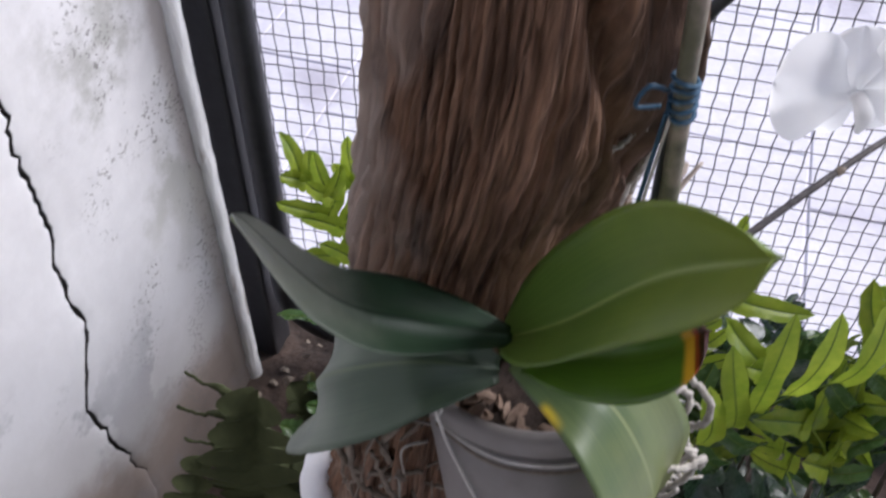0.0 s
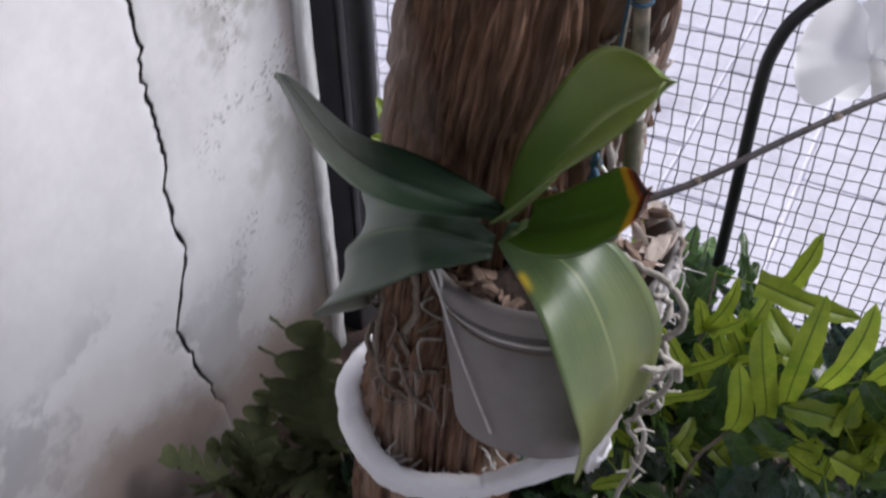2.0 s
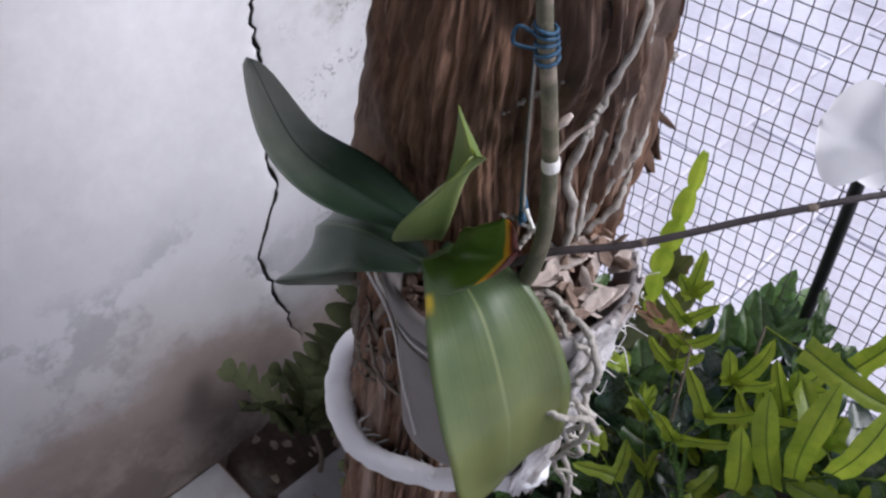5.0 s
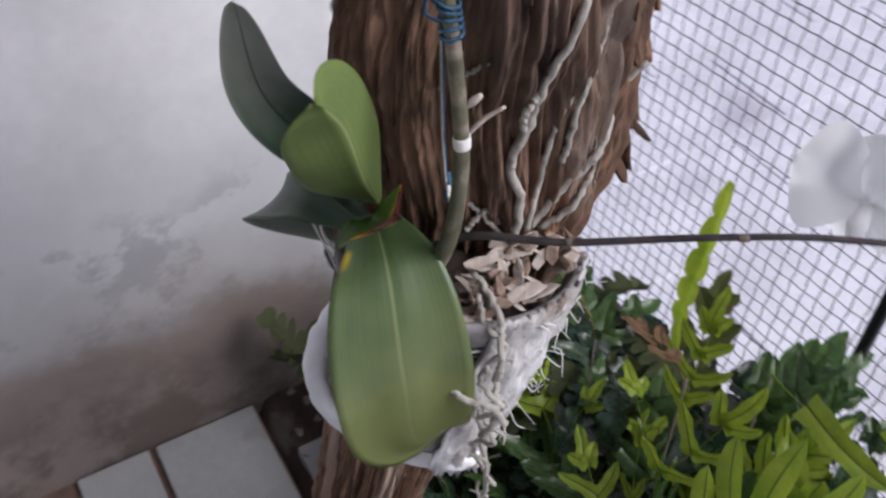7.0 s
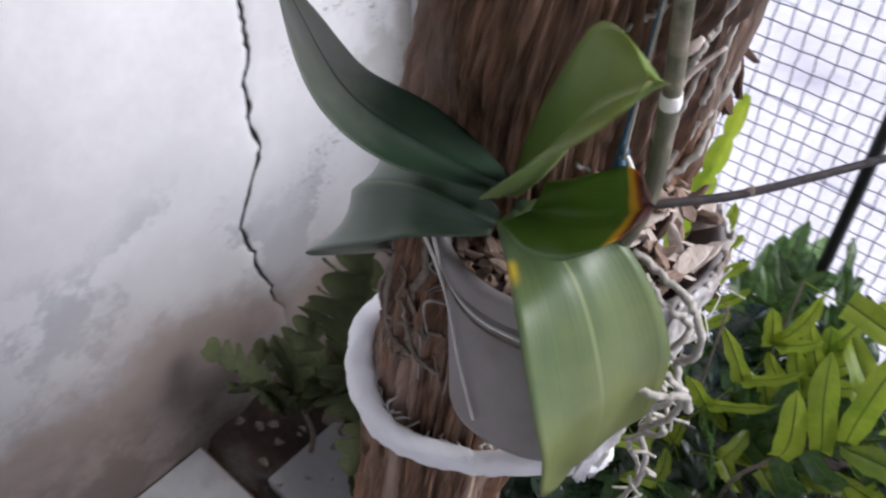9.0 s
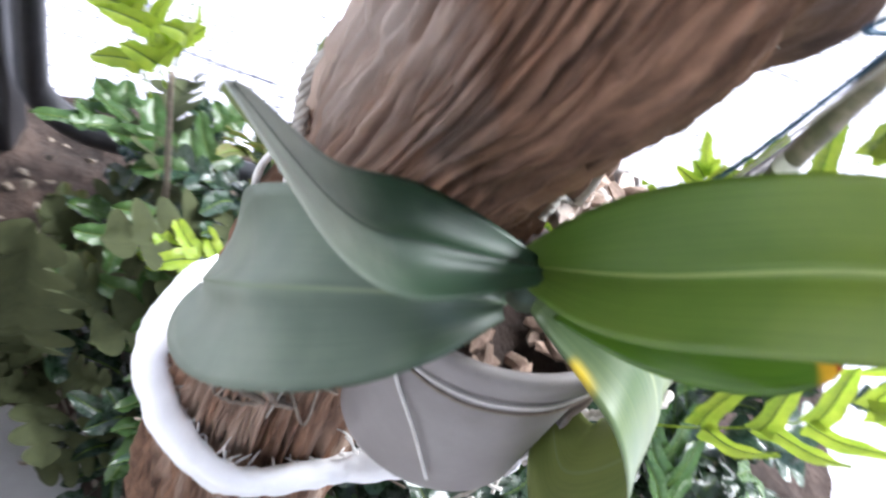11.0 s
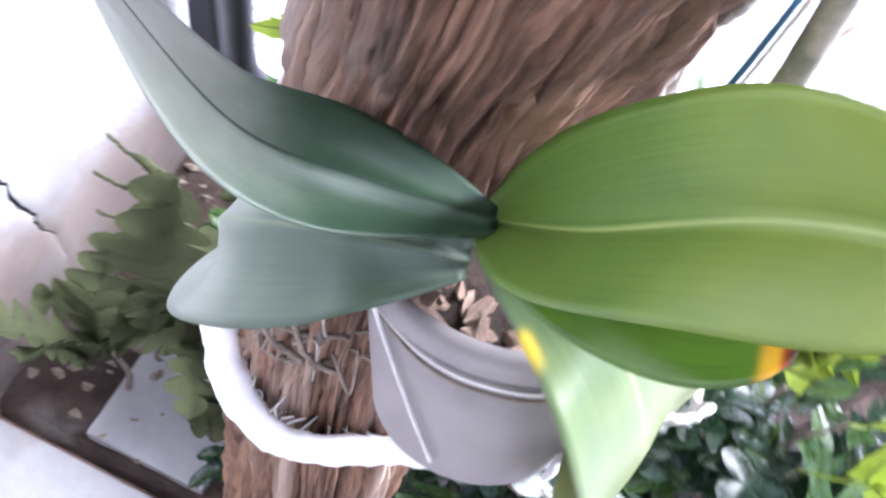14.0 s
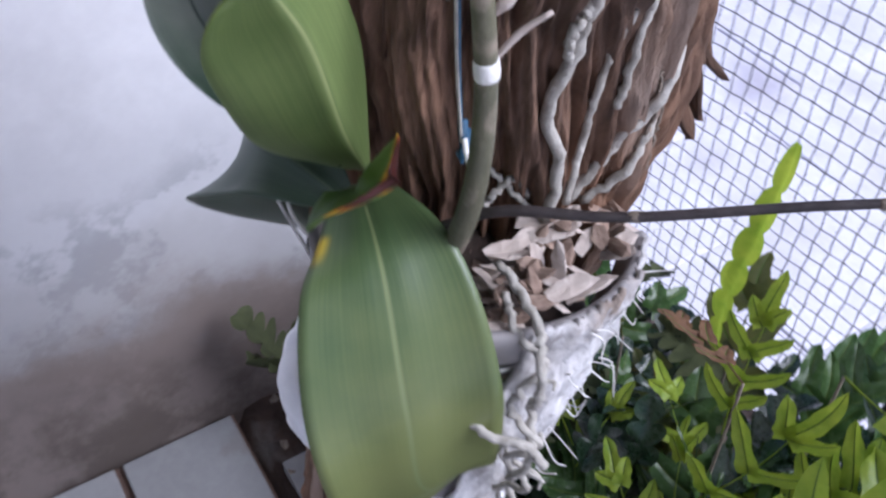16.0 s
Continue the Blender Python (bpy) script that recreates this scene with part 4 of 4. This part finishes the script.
for k in range(18):
    a0, z0 = rng.uniform(205, 300), rng.uniform(0.655, 0.80)
    tube([trunk_point(radians(a0), z0, 0.002), trunk_point(radians(a0 + rng.uniform(-14, 14)), z0 + rng.uniform(-0.03, 0.03), 0.006), trunk_point(radians(a0 + rng.uniform(-22, 22)), z0 + rng.uniform(-0.05, 0.04), 0.002)],
         [0.0014, 0.0009], root_old if k % 3 else root_skin, "rootlet", aerial, count=14, sides=5, seed=90 + k)

# ---- flower spike, cane and bloom ----
spike = thing("flower_spike", "thin dark flower spike arching out to the white bloom", "flower spike")
tube([(0.028, 0.035, 0.878), (0.055, 0.050, 0.903), (0.096, 0.087, 0.915), (0.15, 0.15, 0.936), (0.2, 0.208, 0.950), (0.27, 0.28, 0.955), (0.36, 0.36, 0.94)], [0.0031, 0.0025, 0.0021, 0.0019], spike_skin, "stem", spike, count=70)
for p in ((0.098, 0.0895, 0.9157), (0.163, 0.165, 0.940)):
    tube([np.array(p) - (0.0022, 0.0024, 0.0006), np.array(p) + (0.0022, 0.0024, 0.0006)], [0.0025, 0.0029, 0.0025], root_old, "joint", spike, "pale joint", count=6)
tube([(0.238, 0.247, 0.954), (0.214, 0.274, 0.950), (0.179, 0.268, 0.936)], [0.0018, 0.0015], cane_skin, "flower_stalk", spike, "pale green stalk", count=16)
cane = thing("cane", "upright cut flower cane, green-brown with a white joint", "plant cane")
tube([(0.035, 0.028, 0.872), (0.062, 0.018, 0.905), (0.0705, 0.021, 0.945), (0.0675, 0.025, 0.99), (0.064, 0.020, 1.05), (0.061, 0.014, 1.10), (0.057, 0.012, 1.2), (0.052, 0.018, 1.35), (0.046, 0.03, 1.55)], [0.0058, 0.0052, 0.0046, 0.0042, 0.0042, 0.0042], cane_skin, "stem", cane, count=80, sides=14)
tube([(0.0674, 0.0252, 0.994), (0.0670, 0.0247, 1.002)], [0.0050, 0.0054, 0.0050], string_white, "joint", cane, "white dry joint", count=8, sides=14)
tube([(0.066, 0.026, 1.020), (0.069, 0.030, 1.025), (0.071, 0.033, 1.029)], [0.0016, 0.0026, 0.0014], husk, "bud_stub", cane, "cream dried bud stub", count=14, sides=10)
tube([(0.066, 0.029, 1.0), (0.071, 0.036, 1.012), (0.078, 0.044, 1.022)], [0.0012, 0.0015, 0.0009], husk, "bud_stub", cane, count=10, sides=8)
tie = thing("blue_tie", "blue cord binding the cane to the trunk", "cord")
for k in range(5):
    z = 1.066 + 0.0045 * k
    c = np.array((0.064 - 0.06 * (z - 1.05), 0.020 - 0.12 * (z - 1.05), z))
    tube([c + 0.0056 * np.array((math.cos(a), math.sin(a), 0.25 * math.sin(a + k))) for a in np.linspace(0, 2 * math.pi, 9)], 0.0011, string_blue, "loop", tie, count=26, sides=6)
tube([(0.056, 0.018, 1.076), (0.048, 0.012, 1.080), (0.044, 0.014, 1.068), (0.054, 0.020, 1.066)], 0.0011, string_blue, "loop", tie, count=24, sides=6)
tube([(0.057, 0.016, 1.066), (0.052, 0.022, 1.0), (0.047, 0.028, 0.96), (0.044, 0.032, 0.932)], 0.0011, string_blue, "cord", tie, count=30, sides=6)
tube([(0.059, 0.014, 1.066), (0.054, 0.020, 1.0), (0.050, 0.027, 0.95)], 0.0008, root_skin, "cord", tie, "grey cord", count=30, sides=6)
tube([(0.046, 0.03, 0.958), (0.05, 0.028, 0.953), (0.044, 0.034, 0.948), (0.049, 0.029, 0.942), (0.044, 0.031, 0.938)], 0.0022, string_blue, "knot", tie, count=24, sides=8)
tube([(0.047, 0.03, 0.954), (0.055, 0.026, 0.950), (0.060, 0.025, 0.944)], 0.0013, string_white, "loose_end", tie, "frayed white end", count=12, sides=6)


def flower():
    f = thing("orchid_flower", "large white moth orchid bloom", "flower", at=(0.175, 0.262, 0.933))
    turn = Euler((radians(-6), radians(-8), radians(14))).to_matrix()
    for k, (ang, length, wide, back) in enumerate(((88, 0.046, 0.024, 0.05), (212, 0.05, 0.022, 0.25), (328, 0.05, 0.022, 0.2), (12, 0.056, 0.042, -0.05), (168, 0.056, 0.042, -0.05))):
        a = radians(ang)
        d = np.array((math.cos(a), back, math.sin(a)))
        side = np.array((-math.sin(a), 0, math.cos(a)))
        pts = [np.array(turn @ Vector(p)) for p in ((0, 0, 0), d * length * 0.5 + np.array((0, -0.004, 0)), d * length + np.array((0, 0.006, 0)))]
        sd = np.array(turn @ Vector(side))
        strap_leaf("petal", pts, [sd] * 3, wide, petal, f, "", fold=-0.15, thick=0.0008, shape=(0.25, 0.6, 0.5), seed=k, solid=False)
    tube([np.array(turn @ Vector(p)) for p in ((0, -0.002, 0), (0.002, -0.016, -0.008), (0, -0.014, -0.022))], [0.005, 0.007, 0.002], petal, "lip", f, count=14)


flower()

# ---- ferns ----
def frond_mesh(name, seed, length, lobes, lobe_len, lobe_w, mat, curve=0.5):
    """A fern blade along +y from the origin: a webbed rib with wavy, blunt finger lobes on both sides; z is up."""
    rng = np.random.default_rng(seed)
    verts, faces, ribs = [], [], []

    def rib(t):
        return np.array((0.03 * math.sin(3 * t + seed) * length, length * (t - 0.12 * curve * t * t), length * curve * (0.55 * t - 0.75 * t * t)))

    def strip(p0, d, side, up, ln, w, n=11, curl=0.3, ph=0.0, web=0.5):
        base = len(verts)
        for i in range(n):
            v = i / (n - 1)
            wid = w * (1 + web * (1 - v) ** 3) * max(1 - v**4, 0.0) ** 0.7 * (0.84 + 0.3 * v) + 0.0005
            c = p0 + d * ln * v + up * (-curl * ln * v * v + 0.02 * ln * math.sin(5 * v + ph)) + side * (0.05 * ln * math.sin(3.5 * v + ph))
            for s in (-1, -0.6, -0.08, 0.0, 0.08, 0.6, 1):
                edge = 1 + 0.10 * math.sin(17 * v + 2.1 * s + ph) * abs(s)
                lift = 0.16 * w * abs(s) + 0.15 * w * math.sin(13 * v + s * 1.5 + ph) * s * s - 0.10 * w * (s == 0)
                verts.append(c + side * (s * wid * edge) + up * lift)
        for i in range(n - 1):
            for j in range(6):
                a = base + i * 7 + j
                if j in (2, 3):
                    ribs.append(len(faces))
                faces.append((a, a + 1, a + 8, a + 7))

    up = np.array((0, 0, 1.0))
    base = len(verts)
    for i in range(26):
        c = rib(i / 25)
        r = 0.0017 * (1 - 0.6 * i / 25)
        for k in range(5):
            a = k * 2 * math.pi / 5
            verts.append(c + r * np.array((math.cos(a), 0, math.sin(a))) - up * 0.0008)
    for i in range(25):
        for k in range(5):
            a, b = base + i * 5 + k, base + i * 5 + (k + 1) % 5
            faces.append((a, b, b + 5, a + 5))
    for i in range(lobes):
        t = 0.26 + 0.66 * i / max(lobes - 1, 1)
        size = (0.75 + 0.25 * math.sin(math.pi * (i + 0.6) / lobes)) * (1.0 if i < lobes - 1 else 0.75)
        for s in (-1, 1):
            ang = radians(52 - 18 * t + rng.uniform(-6, 6))
            d = np.array((s * math.sin(ang), math.cos(ang), rng.uniform(-0.05, 0.18)))
            d /= np.linalg.norm(d)
            side = np.cross(d, up)
            strip(rib(t + rng.uniform(-0.015, 0.015)), d, side / np.linalg.norm(side), up, lobe_len * size * rng.uniform(0.85, 1.1), lobe_w / 2, curl=rng.uniform(0.0, 0.3), ph=rng.uniform(0, 6))
    strip(rib(0.93), np.array((0, 0.95, 0.1 - 0.5 * curve)), np.array((1.0, 0, 0)), up, lobe_len * 1.05, lobe_w / 2, curl=0.2, ph=seed)
    me = bpy.data.meshes.new(name)
    me.from_pydata([tuple(map(float, v)) for v in verts], [], faces)
    me.polygons.foreach_set("use_smooth", [True] * len(faces))
    me.materials.append(mat)
    me.materials.append(fern_rib)
    for k in ribs:
        me.polygons[k].material_index = 1
    return me


def webbed_blade(name, seed, length, half, lobes, mat, curve=0.4, web=0.30):
    """One broad fern blade along +y, cut into blunt forward-pointing lobes that stay joined along the rib."""
    rng = np.random.default_rng(seed)
    rows = 10 * lobes
    verts, faces = [], []
    amp = rng.uniform(0.8, 1.15, (2, lobes + 2))
    for i in range(rows + 1):
        v = i / rows
        for s in (-1, -0.66, -0.33, 0, 0.33, 0.66, 1):
            k = v * lobes
            cut = abs(math.sin(math.pi * k)) ** 0.55
            wide = half * (web + (1 - web) * cut * amp[int(s > 0)][int(k)]) * math.sin(math.pi * min(0.08 + 0.86 * v, 1)) ** 0.6
            x = s * wide
            y = length * v + 0.45 * abs(x)
            z = length * curve * (0.5 * v - 0.8 * v * v) + 0.18 * abs(x) - 0.10 * half * (s == 0) + 0.10 * half * math.sin(9 * v + 2 * s + seed)
            verts.append((x + 0.06 * length * math.sin(2.5 * v + seed), y, z))
    for i in range(rows):
        for j in range(6):
            a = i * 7 + j
            faces.append((a, a + 1, a + 8, a + 7))
    me = bpy.data.meshes.new(name)
    me.from_pydata(verts, [], faces)
    me.polygons.foreach_set("use_smooth", [True] * len(faces))
    me.materials.append(mat)
    return me


FROND_SET = {}
FROND_SET["dull"] = [webbed_blade("frond", 70 + k, 0.15 + 0.03 * k, 0.042 + 0.006 * k, 4 + k, fern_dull, 0.5) for k in range(4)]
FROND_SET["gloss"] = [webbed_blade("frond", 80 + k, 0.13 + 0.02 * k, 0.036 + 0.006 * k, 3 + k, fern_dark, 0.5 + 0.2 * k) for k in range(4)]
for key, mat in (("lime", fern_lime), ("green", fern_green), ("dark", fern_dark), ("dry", fern_dry), ("old", fern_old)):
    FROND_SET[key] = [frond_mesh("frond", 10 * k + len(key), 0.19 + 0.02 * k, 3 + k % 3, 0.075 + 0.010 * (k % 3), 0.029 + 0.005 * (k % 2), mat, 0.4 + 0.2 * k) for k in range(4)]
NARROW = webbed_blade("frond", 55, 0.33, 0.013, 6, fern_lime, 0.1, web=0.5)
FROND_SET["sprout"] = [frond_mesh("frond", 90 + k, 0.13 + 0.015 * k, 2 + k % 2, 0.07, 0.022, fern_lime, 0.25) for k in range(4)]
SIMPLE = frond_mesh("frond", 56, 0.06, 0, 0.13, 0.03, fern_lime, 0.3)


def fern(at, keys, count, spread, lift, seed, label, size=1.0, roll=35, facing=None, turn=70):
    rng = np.random.default_rng(seed)
    plant = thing("fern", label, "fern", group="ferns in the bed", at=at)
    for k in range(count):
        yaw = (360 * k / count if facing is None else facing + rng.uniform(-turn, turn)) + rng.uniform(-25, 25)
        ob = new("frond", FROND_SET[keys[int(rng.integers(len(keys)))]][int(rng.integers(4))])
        ob.parent = plant
        ob.matrix_basis = pose(rng.uniform(-spread, spread), rng.uniform(-spread, spread), rng.uniform(-0.03, 0.03), rng.uniform(*lift), rng.uniform(-roll, roll), yaw) @ Matrix.Scale(size * rng.uniform(0.75, 1.15), 4)
    # the creeping stem that the fronds rise from
    tube([(0, 0, -at[2]), (0.01, 0.004, -at[2] * 0.5), (0, 0, 0)], [0.005, 0.004, 0.003], root_old, "rhizome", plant, count=14, sides=7)
    return plant


for i, (x, y, z) in enumerate([(0.17, 0.38, 0.37), (0.30, 0.33, 0.38), (0.40, 0.42, 0.38), (0.26, 0.48, 0.32), (0.10, 0.46, 0.30), (0.46, 0.50, 0.34), (0.58, 0.40, 0.38), (0.04, 0.36, 0.34), (-0.06, 0.32, 0.28), (0.11, 0.28, 0.32)]):
    fern((x, y, z), ["lime", "green", "gloss", "dark", "gloss", "sprout"] if i % 2 else ["green", "gloss", "lime", "green", "sprout"], 7, 0.045, (10, 75), 100 + i, "lush fern with wavy yellow-green lobed fronds", 0.72, roll=50, facing=0)
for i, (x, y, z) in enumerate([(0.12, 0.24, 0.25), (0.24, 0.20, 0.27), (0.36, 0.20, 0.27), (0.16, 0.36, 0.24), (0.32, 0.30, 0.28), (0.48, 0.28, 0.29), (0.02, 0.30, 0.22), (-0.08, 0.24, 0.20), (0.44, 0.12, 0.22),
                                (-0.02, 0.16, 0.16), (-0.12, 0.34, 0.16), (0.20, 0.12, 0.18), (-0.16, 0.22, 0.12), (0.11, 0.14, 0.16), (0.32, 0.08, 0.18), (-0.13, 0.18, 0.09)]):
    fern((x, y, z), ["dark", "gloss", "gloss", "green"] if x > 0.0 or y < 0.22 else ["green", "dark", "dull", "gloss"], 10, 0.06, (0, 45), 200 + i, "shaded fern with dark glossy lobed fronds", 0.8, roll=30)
for i, (x, y, z) in enumerate([(-0.14, 0.44, 0.26), (-0.24, 0.47, 0.22), (-0.05, 0.50, 0.28), (-0.30, 0.33, 0.16), (-0.20, 0.36, 0.20)]):
    fern((x, y, z), ["green", "dull", "dark", "old", "gloss"], 8, 0.05, (0, 55), 350 + i, "leafy green fern crowding the corner by the gate", 0.8, roll=40)
for i, (x, y, z) in enumerate([(-0.40, 0.13, 0.13), (-0.42, 0.24, 0.13), (-0.33, 0.20, 0.10), (-0.33, 0.36, 0.12)]):
    fern((x, y, z), ["dull"], 5, 0.02, (20, 75), 300 + i, "dull olive fern with broad lobes growing against the wall", 0.62)
fern((-0.26, 0.40, 0.49), ["sprout"], 4, 0.012, (62, 88), 400, "bright green fern beside the wire gate", 0.8, roll=20, facing=60, turn=25)


def lone_frond(mesh, at, rot, size, label, name="fern_frond"):
    plant = thing(name, label, "fern frond", group="ferns in the bed", at=at)
    ob = new("blade", mesh)
    ob.parent = plant
    ob.matrix_basis = pose(0, 0, 0, *rot) @ Matrix.Scale(size, 4)
    tube([(0, 0, 0), (0.006, 0.01, -at[2] * 0.5), (0.02, 0.015, -at[2])], [0.0014, 0.0019, 0.0022], root_old, "stalk", plant, "thin brown stalk", count=14, sides=6)
    return plant


lone_frond(NARROW, (-0.05, 0.47, 0.39), (104, 0, 8), 1.1, "tall narrow fern frond standing upright")
lone_frond(SIMPLE, (0.145, 0.62, 0.30), (80, 10, -10), 0.9, "single wavy lime fern blade beside the mesh")
lone_frond(SIMPLE, (0.09, 0.41, 0.56), (12, 35, -88), 0.85, "single wavy lime fern blade lying over")


def aimed(way, normal):
    """A turn whose y axis runs along way and whose z axis leans to normal."""
    y = Vector(way).normalized()
    x = y.cross(Vector(normal)).normalized()
    return Matrix((x, y, x.cross(y))).transposed().to_4x4()


FINGERED = [frond_mesh("frond", 130 + k, 0.30, 4 - k % 2, 0.11 + 0.008 * (k % 3), 0.028, fern_lime, 0.22) for k in range(4)]
for k, (base, way, normal, size) in enumerate([
        ((0.30, 0.42, 0.46), (0.45, 0.1, 0.88), (0.1, -1, 0.2), 0.9), ((0.06, 0.31, 0.38), (0.25, 0.1, 0.95), (0.5, -1, 0.2), 0.62),
        ((0.34, 0.26, 0.36), (0.55, -0.1, 0.80), (0.2, -0.9, 0.6), 0.9), ((0.46, 0.38, 0.42), (0.15, 0.0, 0.98), (-0.3, -1, 0.3), 0.9),
        ((0.02, 0.40, 0.38), (-0.15, 0.1, 0.97), (0.4, -1, 0.2), 0.55), ((0.24, 0.38, 0.44), (0.85, -0.1, 0.45), (0, -0.5, 0.9), 0.7)]):
    plant = thing("fern_frond", "large lime fern frond with finger lobes standing up", "fern frond", group="ferns in the bed", at=base)
    ob = new("blade", FINGERED[k % 4])
    ob.parent = plant
    ob.matrix_basis = aimed(way, normal) @ Matrix.Scale(size, 4)
    tube([(0, 0, 0), (-0.008, 0.006, -base[2] * 0.5), (0.01, 0.012, -base[2])], [0.0014, 0.0019, 0.0022], root_old, "stalk", plant, "thin brown stalk", count=14, sides=6)


def comb_frond(mat, rib_points, tips, half):
    """A fern frond whose long lobes stand up in a row from a slanting rib, with shorter ones drooping behind it."""
    plant = thing("fern_frond", "tall lime fern frond with a row of upright finger lobes", "fern frond", group="ferns in the bed")
    tube(rib_points, [0.0022, 0.0018, 0.0013], fern_rib, "rib", plant, count=40, sides=6)
    for k, (p, q) in enumerate(zip(rib_points, tips)):
        p, q = np.array(p), np.array(q)
        for ends, tone in (((p, q), mat), ((p, p + np.array((0.05, 0.035, -0.075))), fern_green)):
            a, b = ends
            way = (b - a) / np.linalg.norm(b - a)
            side = np.cross(way, (0.25, -1.0, 0.35))
            side /= np.linalg.norm(side)
            out = np.cross(side, way)
            verts, faces, n = [], [], 16
            for i in range(n):
                v = i / (n - 1)
                w = half * (0.72 + 0.75 * v - 0.35 * v * v) * max(1 - v**5, 0) ** 0.6 * (1 + 0.06 * math.sin(17 * v + k)) + 0.0006
                c = a + (b - a) * v + side * (0.006 * math.sin(3 * v + 1.7 * k)) + out * (0.012 * math.sin(math.pi * v) - 0.010 * v * v)
                for s in (-1, -0.55, -0.07, 0.07, 0.55, 1):
                    verts.append(c + side * (s * w) + out * (0.22 * w * s * s + 0.10 * w * math.sin(15 * v + 2 * s + k) * abs(s)))
            for i in range(n - 1):
                for j in range(5):
                    u = i * 6 + j
                    faces.append((u, u + 1, u + 7, u + 6))
            ob = mesh_object("lobe", verts, faces, tone, plant)
            ob.data.materials.append(fern_rib)
            for f in range(2, len(faces), 5):
                ob.data.polygons[f].material_index = 1
    a = np.array(rib_points[0])
    tube([a, a + (-0.03, 0.0, -0.12), (a[0] - 0.02, a[1] + 0.02, 0.0)], [0.0022, 0.0026], root_old, "stalk", plant, "thin brown stalk", count=20, sides=6)


comb_frond(fern_lime, [(0.160, 0.283, 0.462), (0.184, 0.293, 0.490), (0.205, 0.300, 0.517), (0.235, 0.311, 0.545), (0.268, 0.322, 0.565), (0.305, 0.334, 0.580)],
           [(0.151, 0.250, 0.590), (0.166, 0.262, 0.645), (0.204, 0.280, 0.682), (0.242, 0.306, 0.668), (0.290, 0.330, 0.675), (0.345, 0.350, 0.655)], 0.0125)
comb_frond(fern_lime, [(0.36, 0.30, 0.42), (0.395, 0.30, 0.455), (0.43, 0.305, 0.485), (0.47, 0.31, 0.51)],
           [(0.35, 0.27, 0.54), (0.395, 0.275, 0.585), (0.445, 0.28, 0.605), (0.51, 0.29, 0.60)], 0.0125)
lone_frond(FROND_SET["dry"][0], (0.05, 0.33, 0.56), (-5, 20, 80), 0.48, "withered orange-brown fern frond")
lone_frond(FROND_SET["old"][1], (-0.112, 0.36, 0.43), (60, 10, 150), 0.6, "yellowing fern frond with brown blotches")

lone_frond(FROND_SET["dull"][3], (-0.31, 0.20, 0.21), (100, 0, 12), 1.1, "broad dull fern frond standing between wall and trunk")
withered = thing("withered_frond", "withered fern frond with thin curled dark tips", "fern frond", group="ferns in the bed")
tube([(-0.36, 0.24, 0.01), (-0.37, 0.25, 0.12), (-0.385, 0.26, 0.22), (-0.40, 0.275, 0.33)], [0.003, 0.0026, 0.002], fern_dull, "stalk", withered, count=24, sides=6)
for x, y, z, tip in ((-0.398, 0.272, 0.32, (-0.499, 0.310, 0.290)), (-0.392, 0.265, 0.28, (-0.497, 0.273, 0.261)), (-0.385, 0.258, 0.235, (-0.459, 0.227, 0.268))):
    p, q = np.array((x, y, z)), np.array(tip)
    tube([p, p + 0.35 * (q - p) + (0, 0, 0.006), p + 0.65 * (q - p) - (0, 0, 0.006), q], [0.008, 0.005, 0.002, 0.0026], fern_dull, "curled_tip", withered, count=20, sides=6, wobble=0.001, seed=int(z * 100))
lone_frond(FROND_SET["dull"][2], (-0.36, 0.23, 0.13), (96, 0, 20), 1.0, "broad dull fern frond standing against the wall")

# ---- litter on the bed ----
def litter():
    rng = np.random.default_rng(66)
    verts, faces = [], []
    for k in range(420):
        x, y = rng.uniform(-0.52, 0.5), rng.uniform(0.05, 0.62)
        s = rng.uniform(0.004, 0.014)
        z = 0.012 + 0.03 * max(0, min(1, (x + 0.2) * 3))
        a = rng.uniform(0, 6.28)
        base = len(verts)
        for q in range(5):
            b = a + q * 2 * math.pi / 5
            verts.append((x + s * math.cos(b) * rng.uniform(0.5, 1.3), y + s * math.sin(b) * rng.uniform(0.4, 1.0), z + rng.uniform(-0.004, 0.008)))
        verts.append((x, y, z + 0.5 * s))
        faces += [(base + q, base + (q + 1) % 5, base + 5) for q in range(5)]
    tagged(mesh_object("litter", verts, faces, root_old, smooth=False), "crumbs of bark, dead leaf and rubble on the soil", "litter", kind="stuff")
    slab = part("broken_slab", box((-0.41, 0.055, -0.02), (-0.24, 0.20, 0.014), 0.004), tile_grey)
    tagged(slab, "broken piece of grey concrete slab lying in the soil", "slab")


litter()
for k in range(9):
    r2 = np.random.default_rng(500 + k)
    x, y = r2.uniform(-0.2, 0.3), r2.uniform(0.12, 0.45)
    st = tube([(x, y, 0.02), (x + r2.uniform(-0.05, 0.05), y + r2.uniform(-0.05, 0.05), 0.16), (x + r2.uniform(-0.12, 0.12), y + r2.uniform(-0.1, 0.1), 0.30)], [0.0022, 0.0014], root_old, "dry_stem", count=16, sides=5)
    tagged(st, "thin dry brown fern stem", "plant stem", group="dry stems")
